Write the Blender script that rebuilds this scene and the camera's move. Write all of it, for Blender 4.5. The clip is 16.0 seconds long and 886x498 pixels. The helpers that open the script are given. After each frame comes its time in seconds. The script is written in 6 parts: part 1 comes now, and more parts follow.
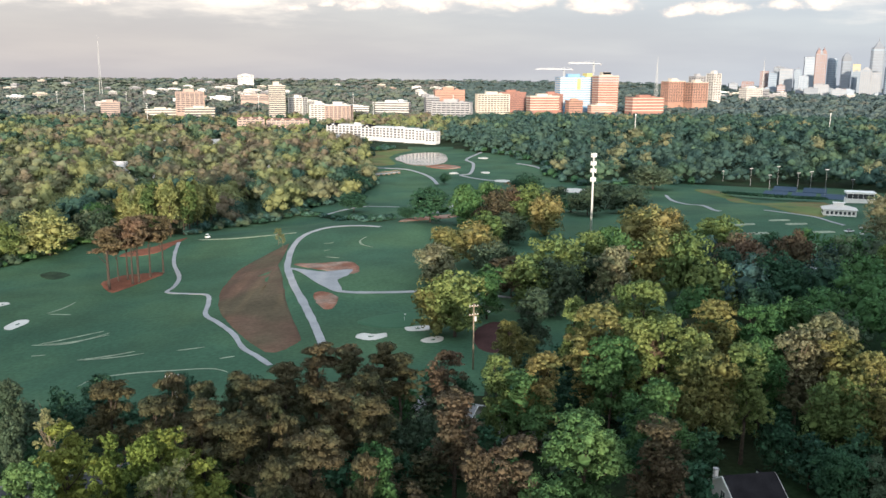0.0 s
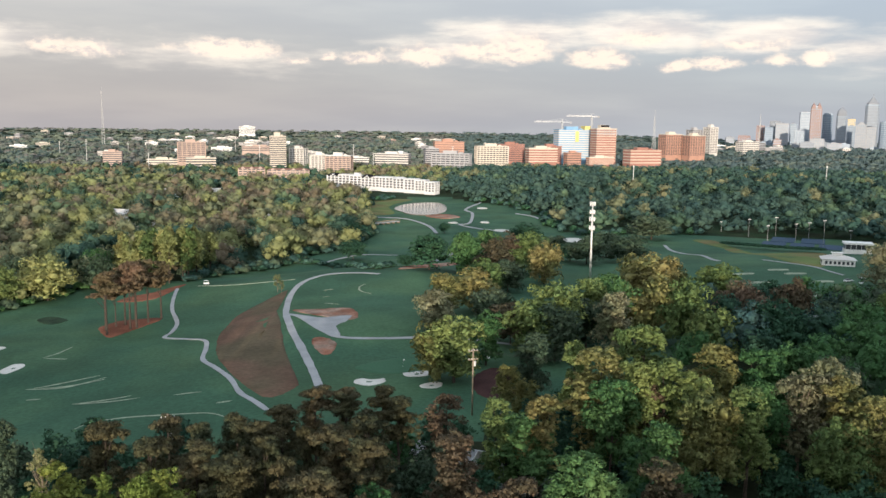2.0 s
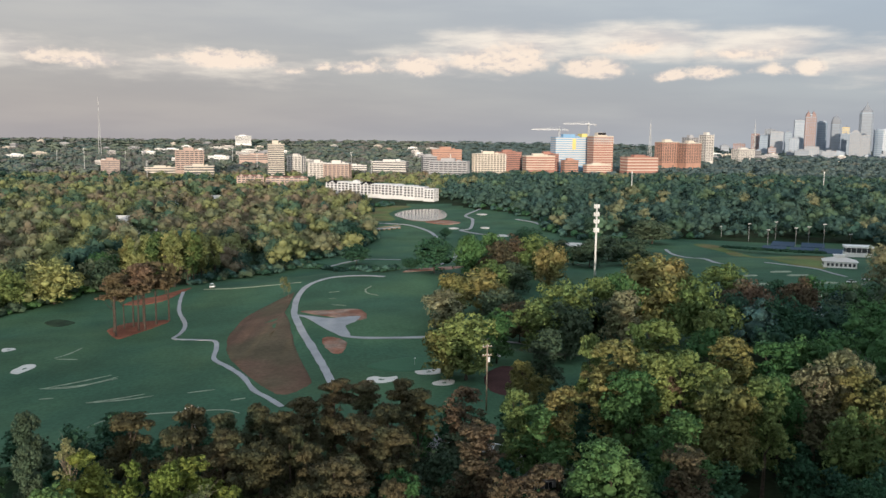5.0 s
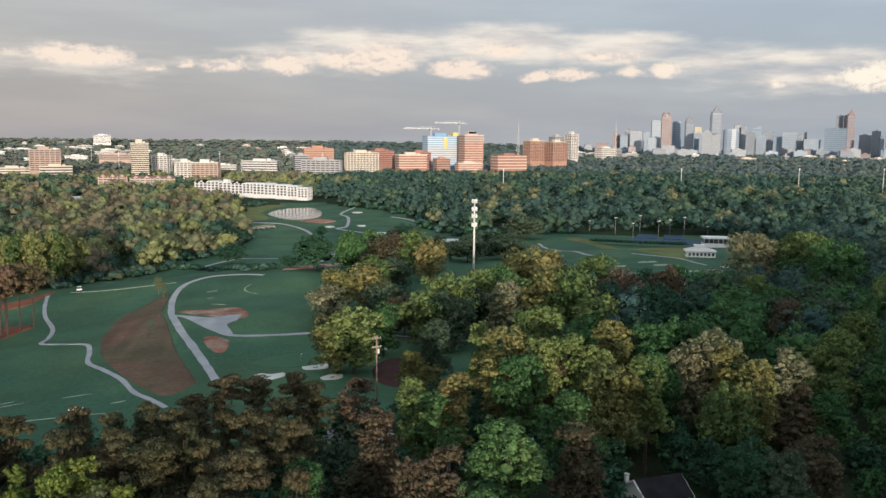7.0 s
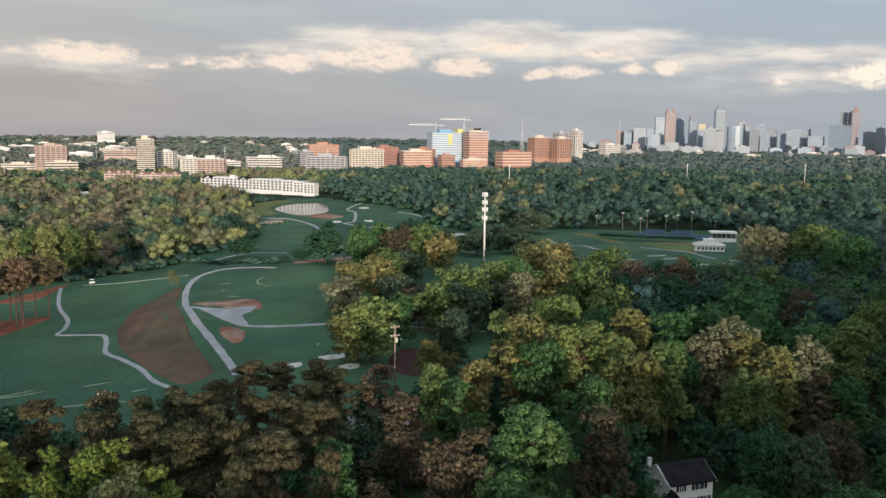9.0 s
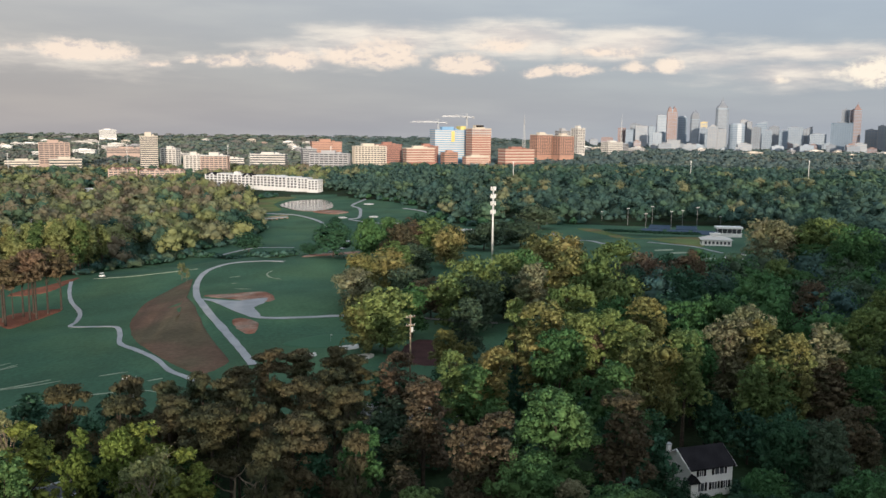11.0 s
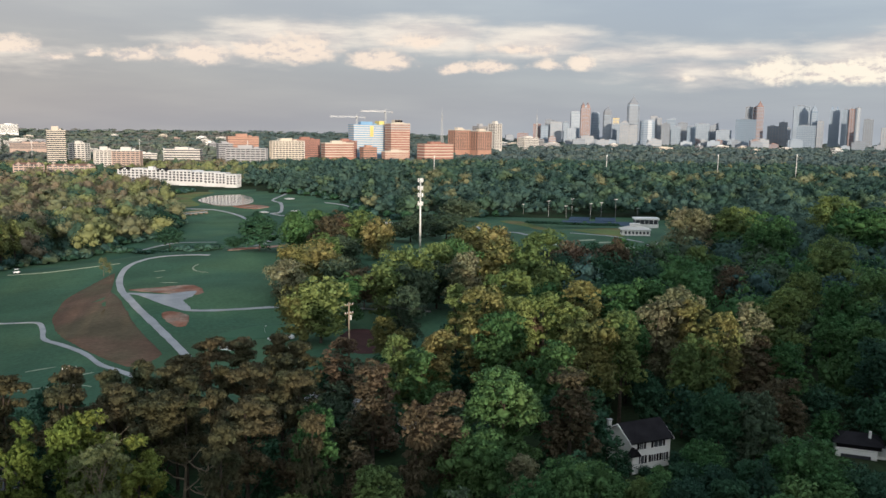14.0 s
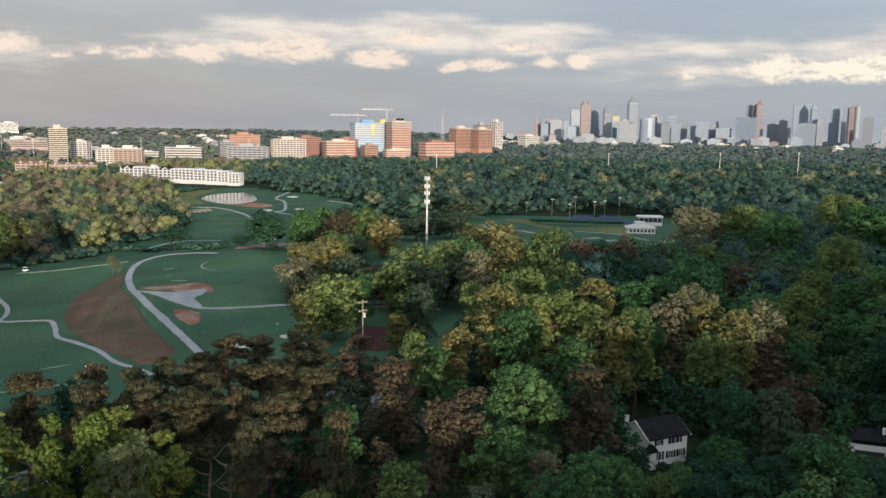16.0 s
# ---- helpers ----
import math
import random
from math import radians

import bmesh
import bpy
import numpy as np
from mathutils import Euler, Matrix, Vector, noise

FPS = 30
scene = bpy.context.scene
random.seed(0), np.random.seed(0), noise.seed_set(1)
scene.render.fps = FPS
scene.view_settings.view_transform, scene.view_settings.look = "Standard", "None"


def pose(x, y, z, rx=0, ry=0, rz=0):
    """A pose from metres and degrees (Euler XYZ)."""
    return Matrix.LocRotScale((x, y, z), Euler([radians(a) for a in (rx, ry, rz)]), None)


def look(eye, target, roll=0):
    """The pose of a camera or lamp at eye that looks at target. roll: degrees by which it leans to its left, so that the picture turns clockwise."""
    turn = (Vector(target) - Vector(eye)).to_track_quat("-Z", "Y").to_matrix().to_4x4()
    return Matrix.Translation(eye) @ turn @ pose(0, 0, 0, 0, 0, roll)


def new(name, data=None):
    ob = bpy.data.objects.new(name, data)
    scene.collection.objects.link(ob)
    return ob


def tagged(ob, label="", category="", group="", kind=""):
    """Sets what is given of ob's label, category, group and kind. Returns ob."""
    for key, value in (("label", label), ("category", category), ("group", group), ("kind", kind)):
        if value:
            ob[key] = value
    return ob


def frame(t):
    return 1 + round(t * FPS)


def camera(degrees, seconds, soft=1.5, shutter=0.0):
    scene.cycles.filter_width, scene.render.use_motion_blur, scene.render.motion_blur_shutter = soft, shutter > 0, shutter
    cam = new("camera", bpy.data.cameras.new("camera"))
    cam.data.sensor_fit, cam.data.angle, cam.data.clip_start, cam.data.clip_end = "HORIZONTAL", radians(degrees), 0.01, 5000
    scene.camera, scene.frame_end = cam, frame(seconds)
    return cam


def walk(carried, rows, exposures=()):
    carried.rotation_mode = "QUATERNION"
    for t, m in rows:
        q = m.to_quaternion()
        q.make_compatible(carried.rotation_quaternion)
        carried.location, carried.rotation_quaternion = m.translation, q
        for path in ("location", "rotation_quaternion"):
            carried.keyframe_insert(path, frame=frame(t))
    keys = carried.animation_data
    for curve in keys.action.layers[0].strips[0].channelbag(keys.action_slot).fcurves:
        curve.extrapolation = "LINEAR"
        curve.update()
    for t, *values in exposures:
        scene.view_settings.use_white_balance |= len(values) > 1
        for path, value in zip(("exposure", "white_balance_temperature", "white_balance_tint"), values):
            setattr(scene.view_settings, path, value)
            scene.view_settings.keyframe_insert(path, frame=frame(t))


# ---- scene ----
cam = camera(54.2, 16.0)
PATH = [
    (0, (6.076, 0.213, 81.19), (6.196, 2.169, 80.791), 0.4),
    (0.5, (6.197, 0.069, 80.666), (6.317, 2.027, 80.279), 0.5),
    (1, (6.184, 0.003, 80.294), (6.304, 1.966, 79.933), 0.5),
    (1.5, (6.026, 0.054, 79.978), (6.148, 2.024, 79.653), 0.5),
    (2, (5.898, -0.013, 79.343), (6.021, 1.964, 79.061), 0.7),
    (2.5, (5.147, -0.155, 78.843), (5.272, 1.823, 78.576), 0.7),
    (3, (3.839, -0.378, 78.422), (3.968, 1.6, 78.156), 0.5),
    (5.3, (0.625, -1.8, 76.214), (0.761, 0.178, 75.955), 0.6),
    (5.5, (0.189, -1.86, 76.145), (0.381, 0.113, 75.887), 0.5),
    (6, (-0.683, -2.274, 75.639), (-0.301, -0.328, 75.383), 0.6),
    (6.5, (-1.716, -2.574, 75.147), (-1.289, -0.637, 74.89), 0.6),
    (7, (-2.817, -2.839, 74.633), (-2.392, -0.902, 74.375), 0.6),
    (7.5, (-3.834, -3.031, 74.203), (-3.411, -1.094, 73.943), 0.6),
    (8, (-4.888, -3.266, 73.74), (-4.467, -1.329, 73.478), 0.6),
    (8.5, (-5.866, -3.385, 73.227), (-5.446, -1.448, 72.963), 0.6),
    (9, (-6.887, -3.564, 72.771), (-6.468, -1.626, 72.507), 0.6),
    (11.5, (-11.599, -4.092, 70.279), (-11.182, -2.155, 70.009), 0.6),
    (12, (-12.455, -4.179, 69.776), (-11.949, -2.263, 69.506), 0.7),
    (12.5, (-13.249, -4.399, 69.287), (-12.667, -2.505, 69.018), 0.7),
    (13, (-14.342, -4.563, 69.011), (-13.741, -2.675, 68.739), 0.7),
    (13.5, (-15.308, -4.622, 68.85), (-14.707, -2.734, 68.577), 0.7),
    (14, (-16.137, -4.69, 68.766), (-15.536, -2.802, 68.491), 0.7),
    (14.5, (-16.89, -4.703, 68.788), (-16.29, -2.815, 68.512), 0.7),
    (15, (-18.021, -4.786, 68.796), (-17.419, -2.899, 68.519), 0.7),
    (15.5, (-19.076, -4.792, 68.822), (-18.474, -2.906, 68.543), 0.7),
    (16, (-19.869, -4.691, 68.825), (-19.267, -2.805, 68.546), 0.7),
]
walk(cam, [(t, look(eye, target, roll)) for t, eye, target, roll in PATH],
     exposures=[(0.0, 0.7), (1.5, 0.55), (2.0, 0.38), (2.5, 0.18), (3.0, 0.13), (5.5, 0.12), (16.0, 0.1)])

# ---- world, sun, exposure ----
SUN_AZ, SUN_EL = 184.0, 5.6          # compass degrees from +Y towards +X, height above the horizon


def sky_world():
    world = bpy.data.worlds.new("world")
    scene.world = world
    world.use_nodes = True
    nt = world.node_tree
    nt.nodes.clear()
    N, K = nt.nodes, nt.links

    def math_(op, a, b=None, c=None):
        n = N.new("ShaderNodeMath")
        n.operation = op
        for i, v in enumerate((a, b, c)):
            if v is None:
                continue
            if isinstance(v, (int, float)):
                n.inputs[i].default_value = v
            else:
                K.new(v, n.inputs[i])
        return n.outputs[0]

    def mix(f, a, b, kind="MIX"):
        n = N.new("ShaderNodeMix")
        n.data_type, n.blend_type = "RGBA", kind
        n.clamp_factor = True
        for i, v in ((0, f), (6, a), (7, b)):
            if isinstance(v, tuple):
                n.inputs[i].default_value = (*v, 1)
            elif isinstance(v, (int, float)):
                n.inputs[i].default_value = v
            else:
                K.new(v, n.inputs[i])
        return n.outputs[2]

    def span(v, a, b, lo=0.0, hi=1.0):
        n = N.new("ShaderNodeMapRange")
        n.interpolation_type = "SMOOTHSTEP"
        n.inputs[1].default_value, n.inputs[2].default_value = a, b
        n.inputs[3].default_value, n.inputs[4].default_value = lo, hi
        K.new(v, n.inputs[0])
        return n.outputs[0]

    def noise_(vec, scale, detail=5, rough=0.55):
        n = N.new("ShaderNodeTexNoise")
        n.inputs["Scale"].default_value, n.inputs["Detail"].default_value, n.inputs["Roughness"].default_value = scale, detail, rough
        K.new(vec, n.inputs["Vector"])
        return n

    tc = N.new("ShaderNodeTexCoord")
    sep = N.new("ShaderNodeSeparateXYZ")
    K.new(tc.outputs["Generated"], sep.inputs[0])
    az = math_("MULTIPLY", math_("ARCTAN2", sep.outputs[0], sep.outputs[1]), 57.2958)
    el = math_("MULTIPLY", math_("ARCSINE", sep.outputs[2]), 57.2958)
    flat = N.new("ShaderNodeCombineXYZ")
    K.new(az, flat.inputs[0]), K.new(el, flat.inputs[1])
    # clear sky that is left above and behind the clouds
    sky = N.new("ShaderNodeTexSky")
    sky.sky_type, sky.sun_disc = "NISHITA", False
    sky.sun_elevation, sky.sun_rotation = radians(SUN_EL), radians(SUN_AZ)
    clear = mix(1.0, sky.outputs[0], (0.09, 0.09, 0.09), "MULTIPLY")
    # grey stratus deck, warmer to the west, bluer to the east, lighter overhead
    stretch = N.new("ShaderNodeVectorMath")
    stretch.operation = "MULTIPLY"
    stretch.inputs[1].default_value = (0.05, 0.32, 1)
    K.new(flat.outputs[0], stretch.inputs[0])
    streak = noise_(stretch.outputs[0], 1.6, 6, 0.5)
    low = mix(span(az, -25, 40), (0.43, 0.41, 0.425), (0.40, 0.45, 0.52))
    high = mix(span(az, -25, 40), (0.51, 0.50, 0.51), (0.44, 0.51, 0.60))
    deck = mix(span(el, 2.0, 9.0), low, high)
    deck = mix(span(el, 12, 60), deck, (0.66, 0.81, 1.0))
    deck = mix(span(streak.outputs[0], 0.35, 0.7), mix(1.0, deck, (0.93, 0.93, 0.95), "MULTIPLY"), mix(1.0, deck, (1.06, 1.05, 1.03), "MULTIPLY"))
    # brighter cloud round the low sun, out of view, added as soft frontal fill
    toward = N.new("ShaderNodeVectorMath")
    toward.operation = "DOT_PRODUCT"
    K.new(tc.outputs["Generated"], toward.inputs[0])
    toward.inputs[1].default_value = (math.sin(radians(SUN_AZ)), math.cos(radians(SUN_AZ)), 0.25)
    deck = mix(span(toward.outputs["Value"], 0.1, 1.0), deck, (1.02, 1.06, 1.1))
    colour = mix(0.16, deck, clear)
    def vec(op, x, y, third=None):
        n = N.new("ShaderNodeVectorMath")
        n.operation = op
        for i, v in enumerate((x, y, third)):
            if v is None:
                continue
            if isinstance(v, tuple):
                n.inputs[i].default_value = v
            else:
                K.new(v, n.inputs[i])
        return n.outputs["Value"] if op == "LENGTH" else n.outputs[0]

    billow = noise_(vec("MULTIPLY", flat.outputs[0], (0.62, 1.0, 1)), 0.95, 8, 0.6)
    lifted = noise_(vec("MULTIPLY", vec("ADD", flat.outputs[0], (-0.12, -0.22, 0)), (0.62, 1.0, 1)), 0.95, 8, 0.6)
    warp = noise_(flat.outputs[0], 0.5, 4, 0.5)
    moved = vec("ADD", flat.outputs[0], vec("MULTIPLY_ADD", warp.outputs["Color"], (1.3, 0.5, 0), (-0.65, -0.25, 0)))

    def cover(shapes, base):
        """The largest of a set of soft ellipses, with flatter undersides where base is above one."""
        total = None
        for a, e, w, h, weight in shapes:
            d = vec("SUBTRACT", moved, (a, e - 0.25 * h * (base > 1), 0))
            d = vec("MULTIPLY", d, (1 / w, 1 / h, 0))
            d = vec("MAXIMUM", d, vec("MULTIPLY", d, (-1, -base, 0)))
            f = math_("MULTIPLY", math_("SUBTRACT", 1.0, vec("LENGTH", d, None)), weight)
            total = f if total is None else math_("MAXIMUM", total, f)
        return total

    # thin warm sheets of cloud: azimuth, height, half width, half height, weight
    sheets = [(7.9, 5.75, 5.6, 1.15, 0.85), (16.3, 5.95, 5.2, 1.2, 1.0), (23.4, 5.6, 4.4, 1.1, 1.0), (34.6, 4.9, 6.5, 0.6, 0.6), (33.4, 3.8, 4.6, 0.9, 0.55),
              (3.5, 4.9, 4.4, 1.0, 0.6), (29.0, 4.7, 3.6, 0.9, 0.55), (-12.0, 4.3, 7.0, 0.8, 0.3), (45.0, 4.6, 6.0, 1.5, 0.9), (56.0, 4.8, 7.0, 1.3, 0.9), (-26.0, 4.8, 7.0, 0.9, 0.6)]
    wisp = noise_(vec("MULTIPLY", flat.outputs[0], (0.16, 0.8, 1)), 1.1, 7, 0.58)
    sheet = math_("ADD", cover(sheets, 1.0), math_("MULTIPLY_ADD", wisp.outputs[0], 1.3, -0.5))
    sheet = math_("MULTIPLY", span(sheet, -0.15, 0.8), 0.82)
    colour = mix(sheet, colour, mix(span(wisp.outputs[0], 0.35, 0.62), (0.66, 0.60, 0.57), (0.93, 0.84, 0.73)))
    # sunlit cumulus
    heaps = [(-10.3, 4.78, 3.5, 0.86, 1.0), (-8.8, 4.6, 2.1, 0.6, 0.9), (-5.9, 4.08, 1.1, 0.36, 0.55), (-4.06, 4.37, 0.5, 0.36, 0.6), (-1.5, 4.45, 1.9, 0.6, 0.6),
             (2.1, 4.63, 2.1, 0.95, 0.85), (8.0, 5.0, 3.1, 1.2, 0.75), (5.4, 4.9, 1.6, 0.8, 0.6), (13.5, 4.5, 2.4, 0.9, 1.0), (18.3, 3.98, 1.2, 0.55, 0.95),
             (20.7, 4.07, 1.6, 0.55, 0.95), (24.3, 4.22, 1.4, 0.45, 0.6), (26.4, 4.33, 1.0, 0.6, 0.8)]
    heaps += [(33.0, 3.4, 0.7, 0.35, 0.5), (38.2, 3.92, 2.5, 1.2, 0.8), (42.0, 3.78, 2.8, 1.05, 1.0), (45.2, 3.9, 2.4, 1.3, 1.0), (52.0, 4.5, 5.0, 1.3, 0.9),
              (-19.0, 4.5, 3.2, 0.7, 0.7), (-27.0, 4.4, 3.0, 0.8, 0.7), (16.0, 5.6, 2.6, 0.6, 0.5), (22.0, 5.3, 2.6, 0.6, 0.5)]
    heap = math_("ADD", cover(heaps, 1.5), math_("MULTIPLY_ADD", billow.outputs[0], 1.35, -0.55))
    relief = math_("SUBTRACT", lifted.outputs[0], billow.outputs[0])
    sunny = math_("ADD", math_("MULTIPLY", relief, -3.6), math_("MULTIPLY_ADD", heap, 0.55, 0.25))
    puff = mix(span(sunny, 0.0, 0.65), (0.64, 0.57, 0.54), mix(span(az, 20, 42), (0.91, 0.765, 0.64), (1.0, 0.90, 0.75)))
    colour = mix(math_("MULTIPLY", span(heap, 0.0, 0.6), 0.92), colour, puff)
    bg = N.new("ShaderNodeBackground")
    bg.inputs["Strength"].default_value = 1.0
    K.new(colour, bg.inputs[0])
    out = N.new("ShaderNodeOutputWorld")
    K.new(bg.outputs[0], out.inputs[0])


sky_world()
sun = new("sun", bpy.data.lights.new("sun", "SUN"))
sun.data.energy, sun.data.angle, sun.data.color = 4.4, radians(0.8), (0.95, 0.81, 0.66)
sun_dir = Vector((math.sin(radians(SUN_AZ)) * math.cos(radians(SUN_EL)), math.cos(radians(SUN_AZ)) * math.cos(radians(SUN_EL)), math.sin(radians(SUN_EL))))
sun.matrix_basis = look(sun_dir * 300, (0, 0, 0))

# ---- materials ----
def material(name, colour, rough=0.8, vary=0.25, scale=0.5, fine=6.0, bump=0.0, metal=0.0, second=None, island=0.0, ob_rand=0.0,
             through_light=0.0, spec=0.3, patch=(0.42, 0.62)):
    """Noise at two sizes over the base colour; second: a colour that comes through in patches."""
    m = bpy.data.materials.new(name)
    m.use_nodes = True
    nt = m.node_tree
    N, K = nt.nodes, nt.links
    b = N["Principled BSDF"]
    b.inputs["Roughness"].default_value, b.inputs["Metallic"].default_value = rough, metal
    b.inputs["Specular IOR Level"].default_value = spec
    geo = N.new("ShaderNodeNewGeometry")

    def noise_(sc, detail):
        n = N.new("ShaderNodeTexNoise")
        n.inputs["Scale"].default_value, n.inputs["Detail"].default_value = sc, detail
        K.new(geo.outputs["Position"], n.inputs["Vector"])
        return n.outputs[0]

    def ranged(v, a, b_, lo, hi):
        n = N.new("ShaderNodeMapRange")
        n.inputs[1].default_value, n.inputs[2].default_value, n.inputs[3].default_value, n.inputs[4].default_value = a, b_, lo, hi
        K.new(v, n.inputs[0])
        return n.outputs[0]

    def times(a, c):
        n = N.new("ShaderNodeMath")
        n.operation = "MULTIPLY"
        K.new(a, n.inputs[0]), K.new(c, n.inputs[1])
        return n.outputs[0]

    coarse, grain = noise_(scale, 4), noise_(fine, 3)
    value = times(ranged(coarse, 0.3, 0.7, 1 - vary, 1 + vary), ranged(grain, 0.3, 0.7, 1 - vary * 0.7, 1 + vary * 0.7))
    if island:
        value = times(value, ranged(geo.outputs["Random Per Island"], 0, 1, 1 - island, 1 + island))
    hue = N.new("ShaderNodeHueSaturation")
    hue.inputs["Color"].default_value = (*colour, 1)
    K.new(value, hue.inputs["Value"])
    if second:
        mx = N.new("ShaderNodeMix")
        mx.data_type = "RGBA"
        mx.inputs[6].default_value, mx.inputs[7].default_value = (*colour, 1), (*second, 1)
        K.new(ranged(noise_(scale * 0.6, 5), patch[0], patch[1], 0, 1), mx.inputs[0])
        K.new(mx.outputs[2], hue.inputs["Color"])
    if ob_rand:
        info = N.new("ShaderNodeObjectInfo")
        K.new(ranged(info.outputs["Random"], 0, 1, 0.5 - 0.035 * ob_rand, 0.5 + 0.035 * ob_rand), hue.inputs["Hue"])
        hue2 = times(value, ranged(info.outputs["Random"], 0, 1, 1.2, 0.8))
        K.new(hue2, hue.inputs["Value"])
    K.new(hue.outputs[0], b.inputs["Base Color"])
    if bump:
        bp = N.new("ShaderNodeBump")
        bp.inputs["Strength"].default_value, bp.inputs["Distance"].default_value = bump, 0.05
        K.new(grain, bp.inputs["Height"])
        K.new(bp.outputs[0], b.inputs["Normal"])
    if through_light:
        tr = N.new("ShaderNodeBsdfTranslucent")
        K.new(hue.outputs[0], tr.inputs[0])
        mxs = N.new("ShaderNodeMixShader")
        mxs.inputs[0].default_value = through_light
        K.new(b.outputs[0], mxs.inputs[1]), K.new(tr.outputs[0], mxs.inputs[2])
        K.new(mxs.outputs[0], N["Material Output"].inputs["Surface"])
    return m


def leaf(name, colour, second):
    colour, second = [(r * 0.92, g, b * 1.42) for r, g, b in (colour, second)]
    return material(name, colour, 0.75, 0.18, 0.18, 1.6, second=second, island=0.28, ob_rand=0.6, through_light=0.22, spec=0.15, patch=(0.4, 0.7))


LEAF = {
    "gold": leaf("leaf_gold", (0.24, 0.205, 0.054), (0.16, 0.178, 0.048)),
    "lime": leaf("leaf_lime", (0.18, 0.222, 0.052), (0.11, 0.165, 0.044)),
    "green": leaf("leaf_green", (0.066, 0.145, 0.038), (0.095, 0.17, 0.043)),
    "dark": leaf("leaf_dark", (0.036, 0.088, 0.037), (0.052, 0.11, 0.042)),
    "rust": leaf("leaf_rust", (0.132, 0.092, 0.042), (0.1, 0.09, 0.038)),
    "pine": leaf("needle_rust", (0.112, 0.09, 0.034), (0.066, 0.08, 0.031)),
    # brighter copy of lime, with sunlight on the garden trees in its colour
    "spring": leaf("leaf_spring", (0.215, 0.24, 0.04), (0.15, 0.195, 0.034)),
    "russet": leaf("needle_russet", (0.25, 0.16, 0.07), (0.17, 0.135, 0.055)),
    "pale": leaf("leaf_pale_lime", (0.33, 0.31, 0.085), (0.24, 0.26, 0.07)),
    "tan": leaf("leaf_tan", (0.245, 0.22, 0.095), (0.16, 0.175, 0.065)),
    "olive": leaf("leaf_olive", (0.090, 0.117, 0.051), (0.069, 0.108, 0.046)),
    "bare": leaf("leaf_sparse", (0.24, 0.235, 0.08), (0.17, 0.195, 0.06)),
    "teal": leaf("leaf_bluegreen", (0.055, 0.108, 0.068), (0.072, 0.128, 0.072)),
}


# leaf colours greyed and blued, so the base colour itself holds aerial haze
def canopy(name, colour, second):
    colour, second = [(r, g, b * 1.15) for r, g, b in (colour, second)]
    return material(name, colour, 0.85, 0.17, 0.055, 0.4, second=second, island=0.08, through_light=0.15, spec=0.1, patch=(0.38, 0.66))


HAZE_LEAF = {
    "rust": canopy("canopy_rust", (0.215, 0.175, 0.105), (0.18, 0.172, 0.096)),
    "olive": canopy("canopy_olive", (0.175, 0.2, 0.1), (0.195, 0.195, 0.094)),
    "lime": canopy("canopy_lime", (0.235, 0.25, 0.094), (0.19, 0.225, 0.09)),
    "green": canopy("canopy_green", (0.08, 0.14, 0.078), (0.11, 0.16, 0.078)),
    # dark and blue-green also carry the cloud shade over the east woods
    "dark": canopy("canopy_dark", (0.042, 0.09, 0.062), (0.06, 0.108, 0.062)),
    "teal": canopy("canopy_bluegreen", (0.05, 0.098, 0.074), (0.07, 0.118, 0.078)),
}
LEAF["cone"] = LEAF["dark"]
# palest, greyest copies for the farthest woods: thick haze painted as leaf colour
FAR_HAZE_LEAF = {k: canopy("plain_" + k, *c) for k, c in {
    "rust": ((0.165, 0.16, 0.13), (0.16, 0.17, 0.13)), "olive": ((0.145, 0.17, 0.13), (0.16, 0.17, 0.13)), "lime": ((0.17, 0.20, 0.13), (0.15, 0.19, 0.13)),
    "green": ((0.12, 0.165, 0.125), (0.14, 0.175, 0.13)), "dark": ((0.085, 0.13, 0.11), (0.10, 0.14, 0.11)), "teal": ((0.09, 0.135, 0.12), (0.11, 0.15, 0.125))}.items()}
# skyline glazing, lightened and blued in the base colour for distance haze
HAZED_PANE = material("steel_blue_glass", (0.17, 0.23, 0.30), 0.35, 0.06, 0.01, 0.1, spec=0.4)
WHITE_WALL = material("white_stucco", (0.6, 0.6, 0.6), 0.8, 0.05, 0.1, 1.0)
CAR_PAINT = material("car_paint", (0.7, 0.7, 0.7), 0.3, 0.03, 0.3, 3.0, spec=0.5)
RUBBER = material("rubber", (0.02, 0.02, 0.02), 0.8, 0.1, 1.0, 5.0)
BARK = material("bark", (0.055, 0.043, 0.034), 0.9, 0.35, 1.5, 9, bump=0.4)
BARK_PALE = material("bark_pale", (0.19, 0.155, 0.115), 0.9, 0.3, 1.5, 9, bump=0.4)
TURF = material("turf", (0.042, 0.097, 0.058), 0.85, 0.22, 0.035, 0.9, second=(0.06, 0.118, 0.062), spec=0.1)
GREEN_TURF = material("putting_turf", (0.048, 0.112, 0.064), 0.85, 0.1, 0.05, 1.2, spec=0.1)
RANGE_TURF = material("dry_turf", (0.12, 0.16, 0.055), 0.9, 0.2, 0.06, 1.0, second=(0.16, 0.13, 0.06), spec=0.1)
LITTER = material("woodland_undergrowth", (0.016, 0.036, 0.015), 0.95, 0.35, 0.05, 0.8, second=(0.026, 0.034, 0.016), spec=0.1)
CONCRETE = material("path_concrete", (0.32, 0.325, 0.33), 0.85, 0.12, 0.15, 2.0, spec=0.2)
SAND = material("bunker_sand", (0.58, 0.56, 0.51), 0.95, 0.1, 0.2, 3.0, spec=0.1)
SEAM = material("sand_seam", (0.26, 0.30, 0.22), 0.95, 0.3, 0.3, 2.0, spec=0.1)
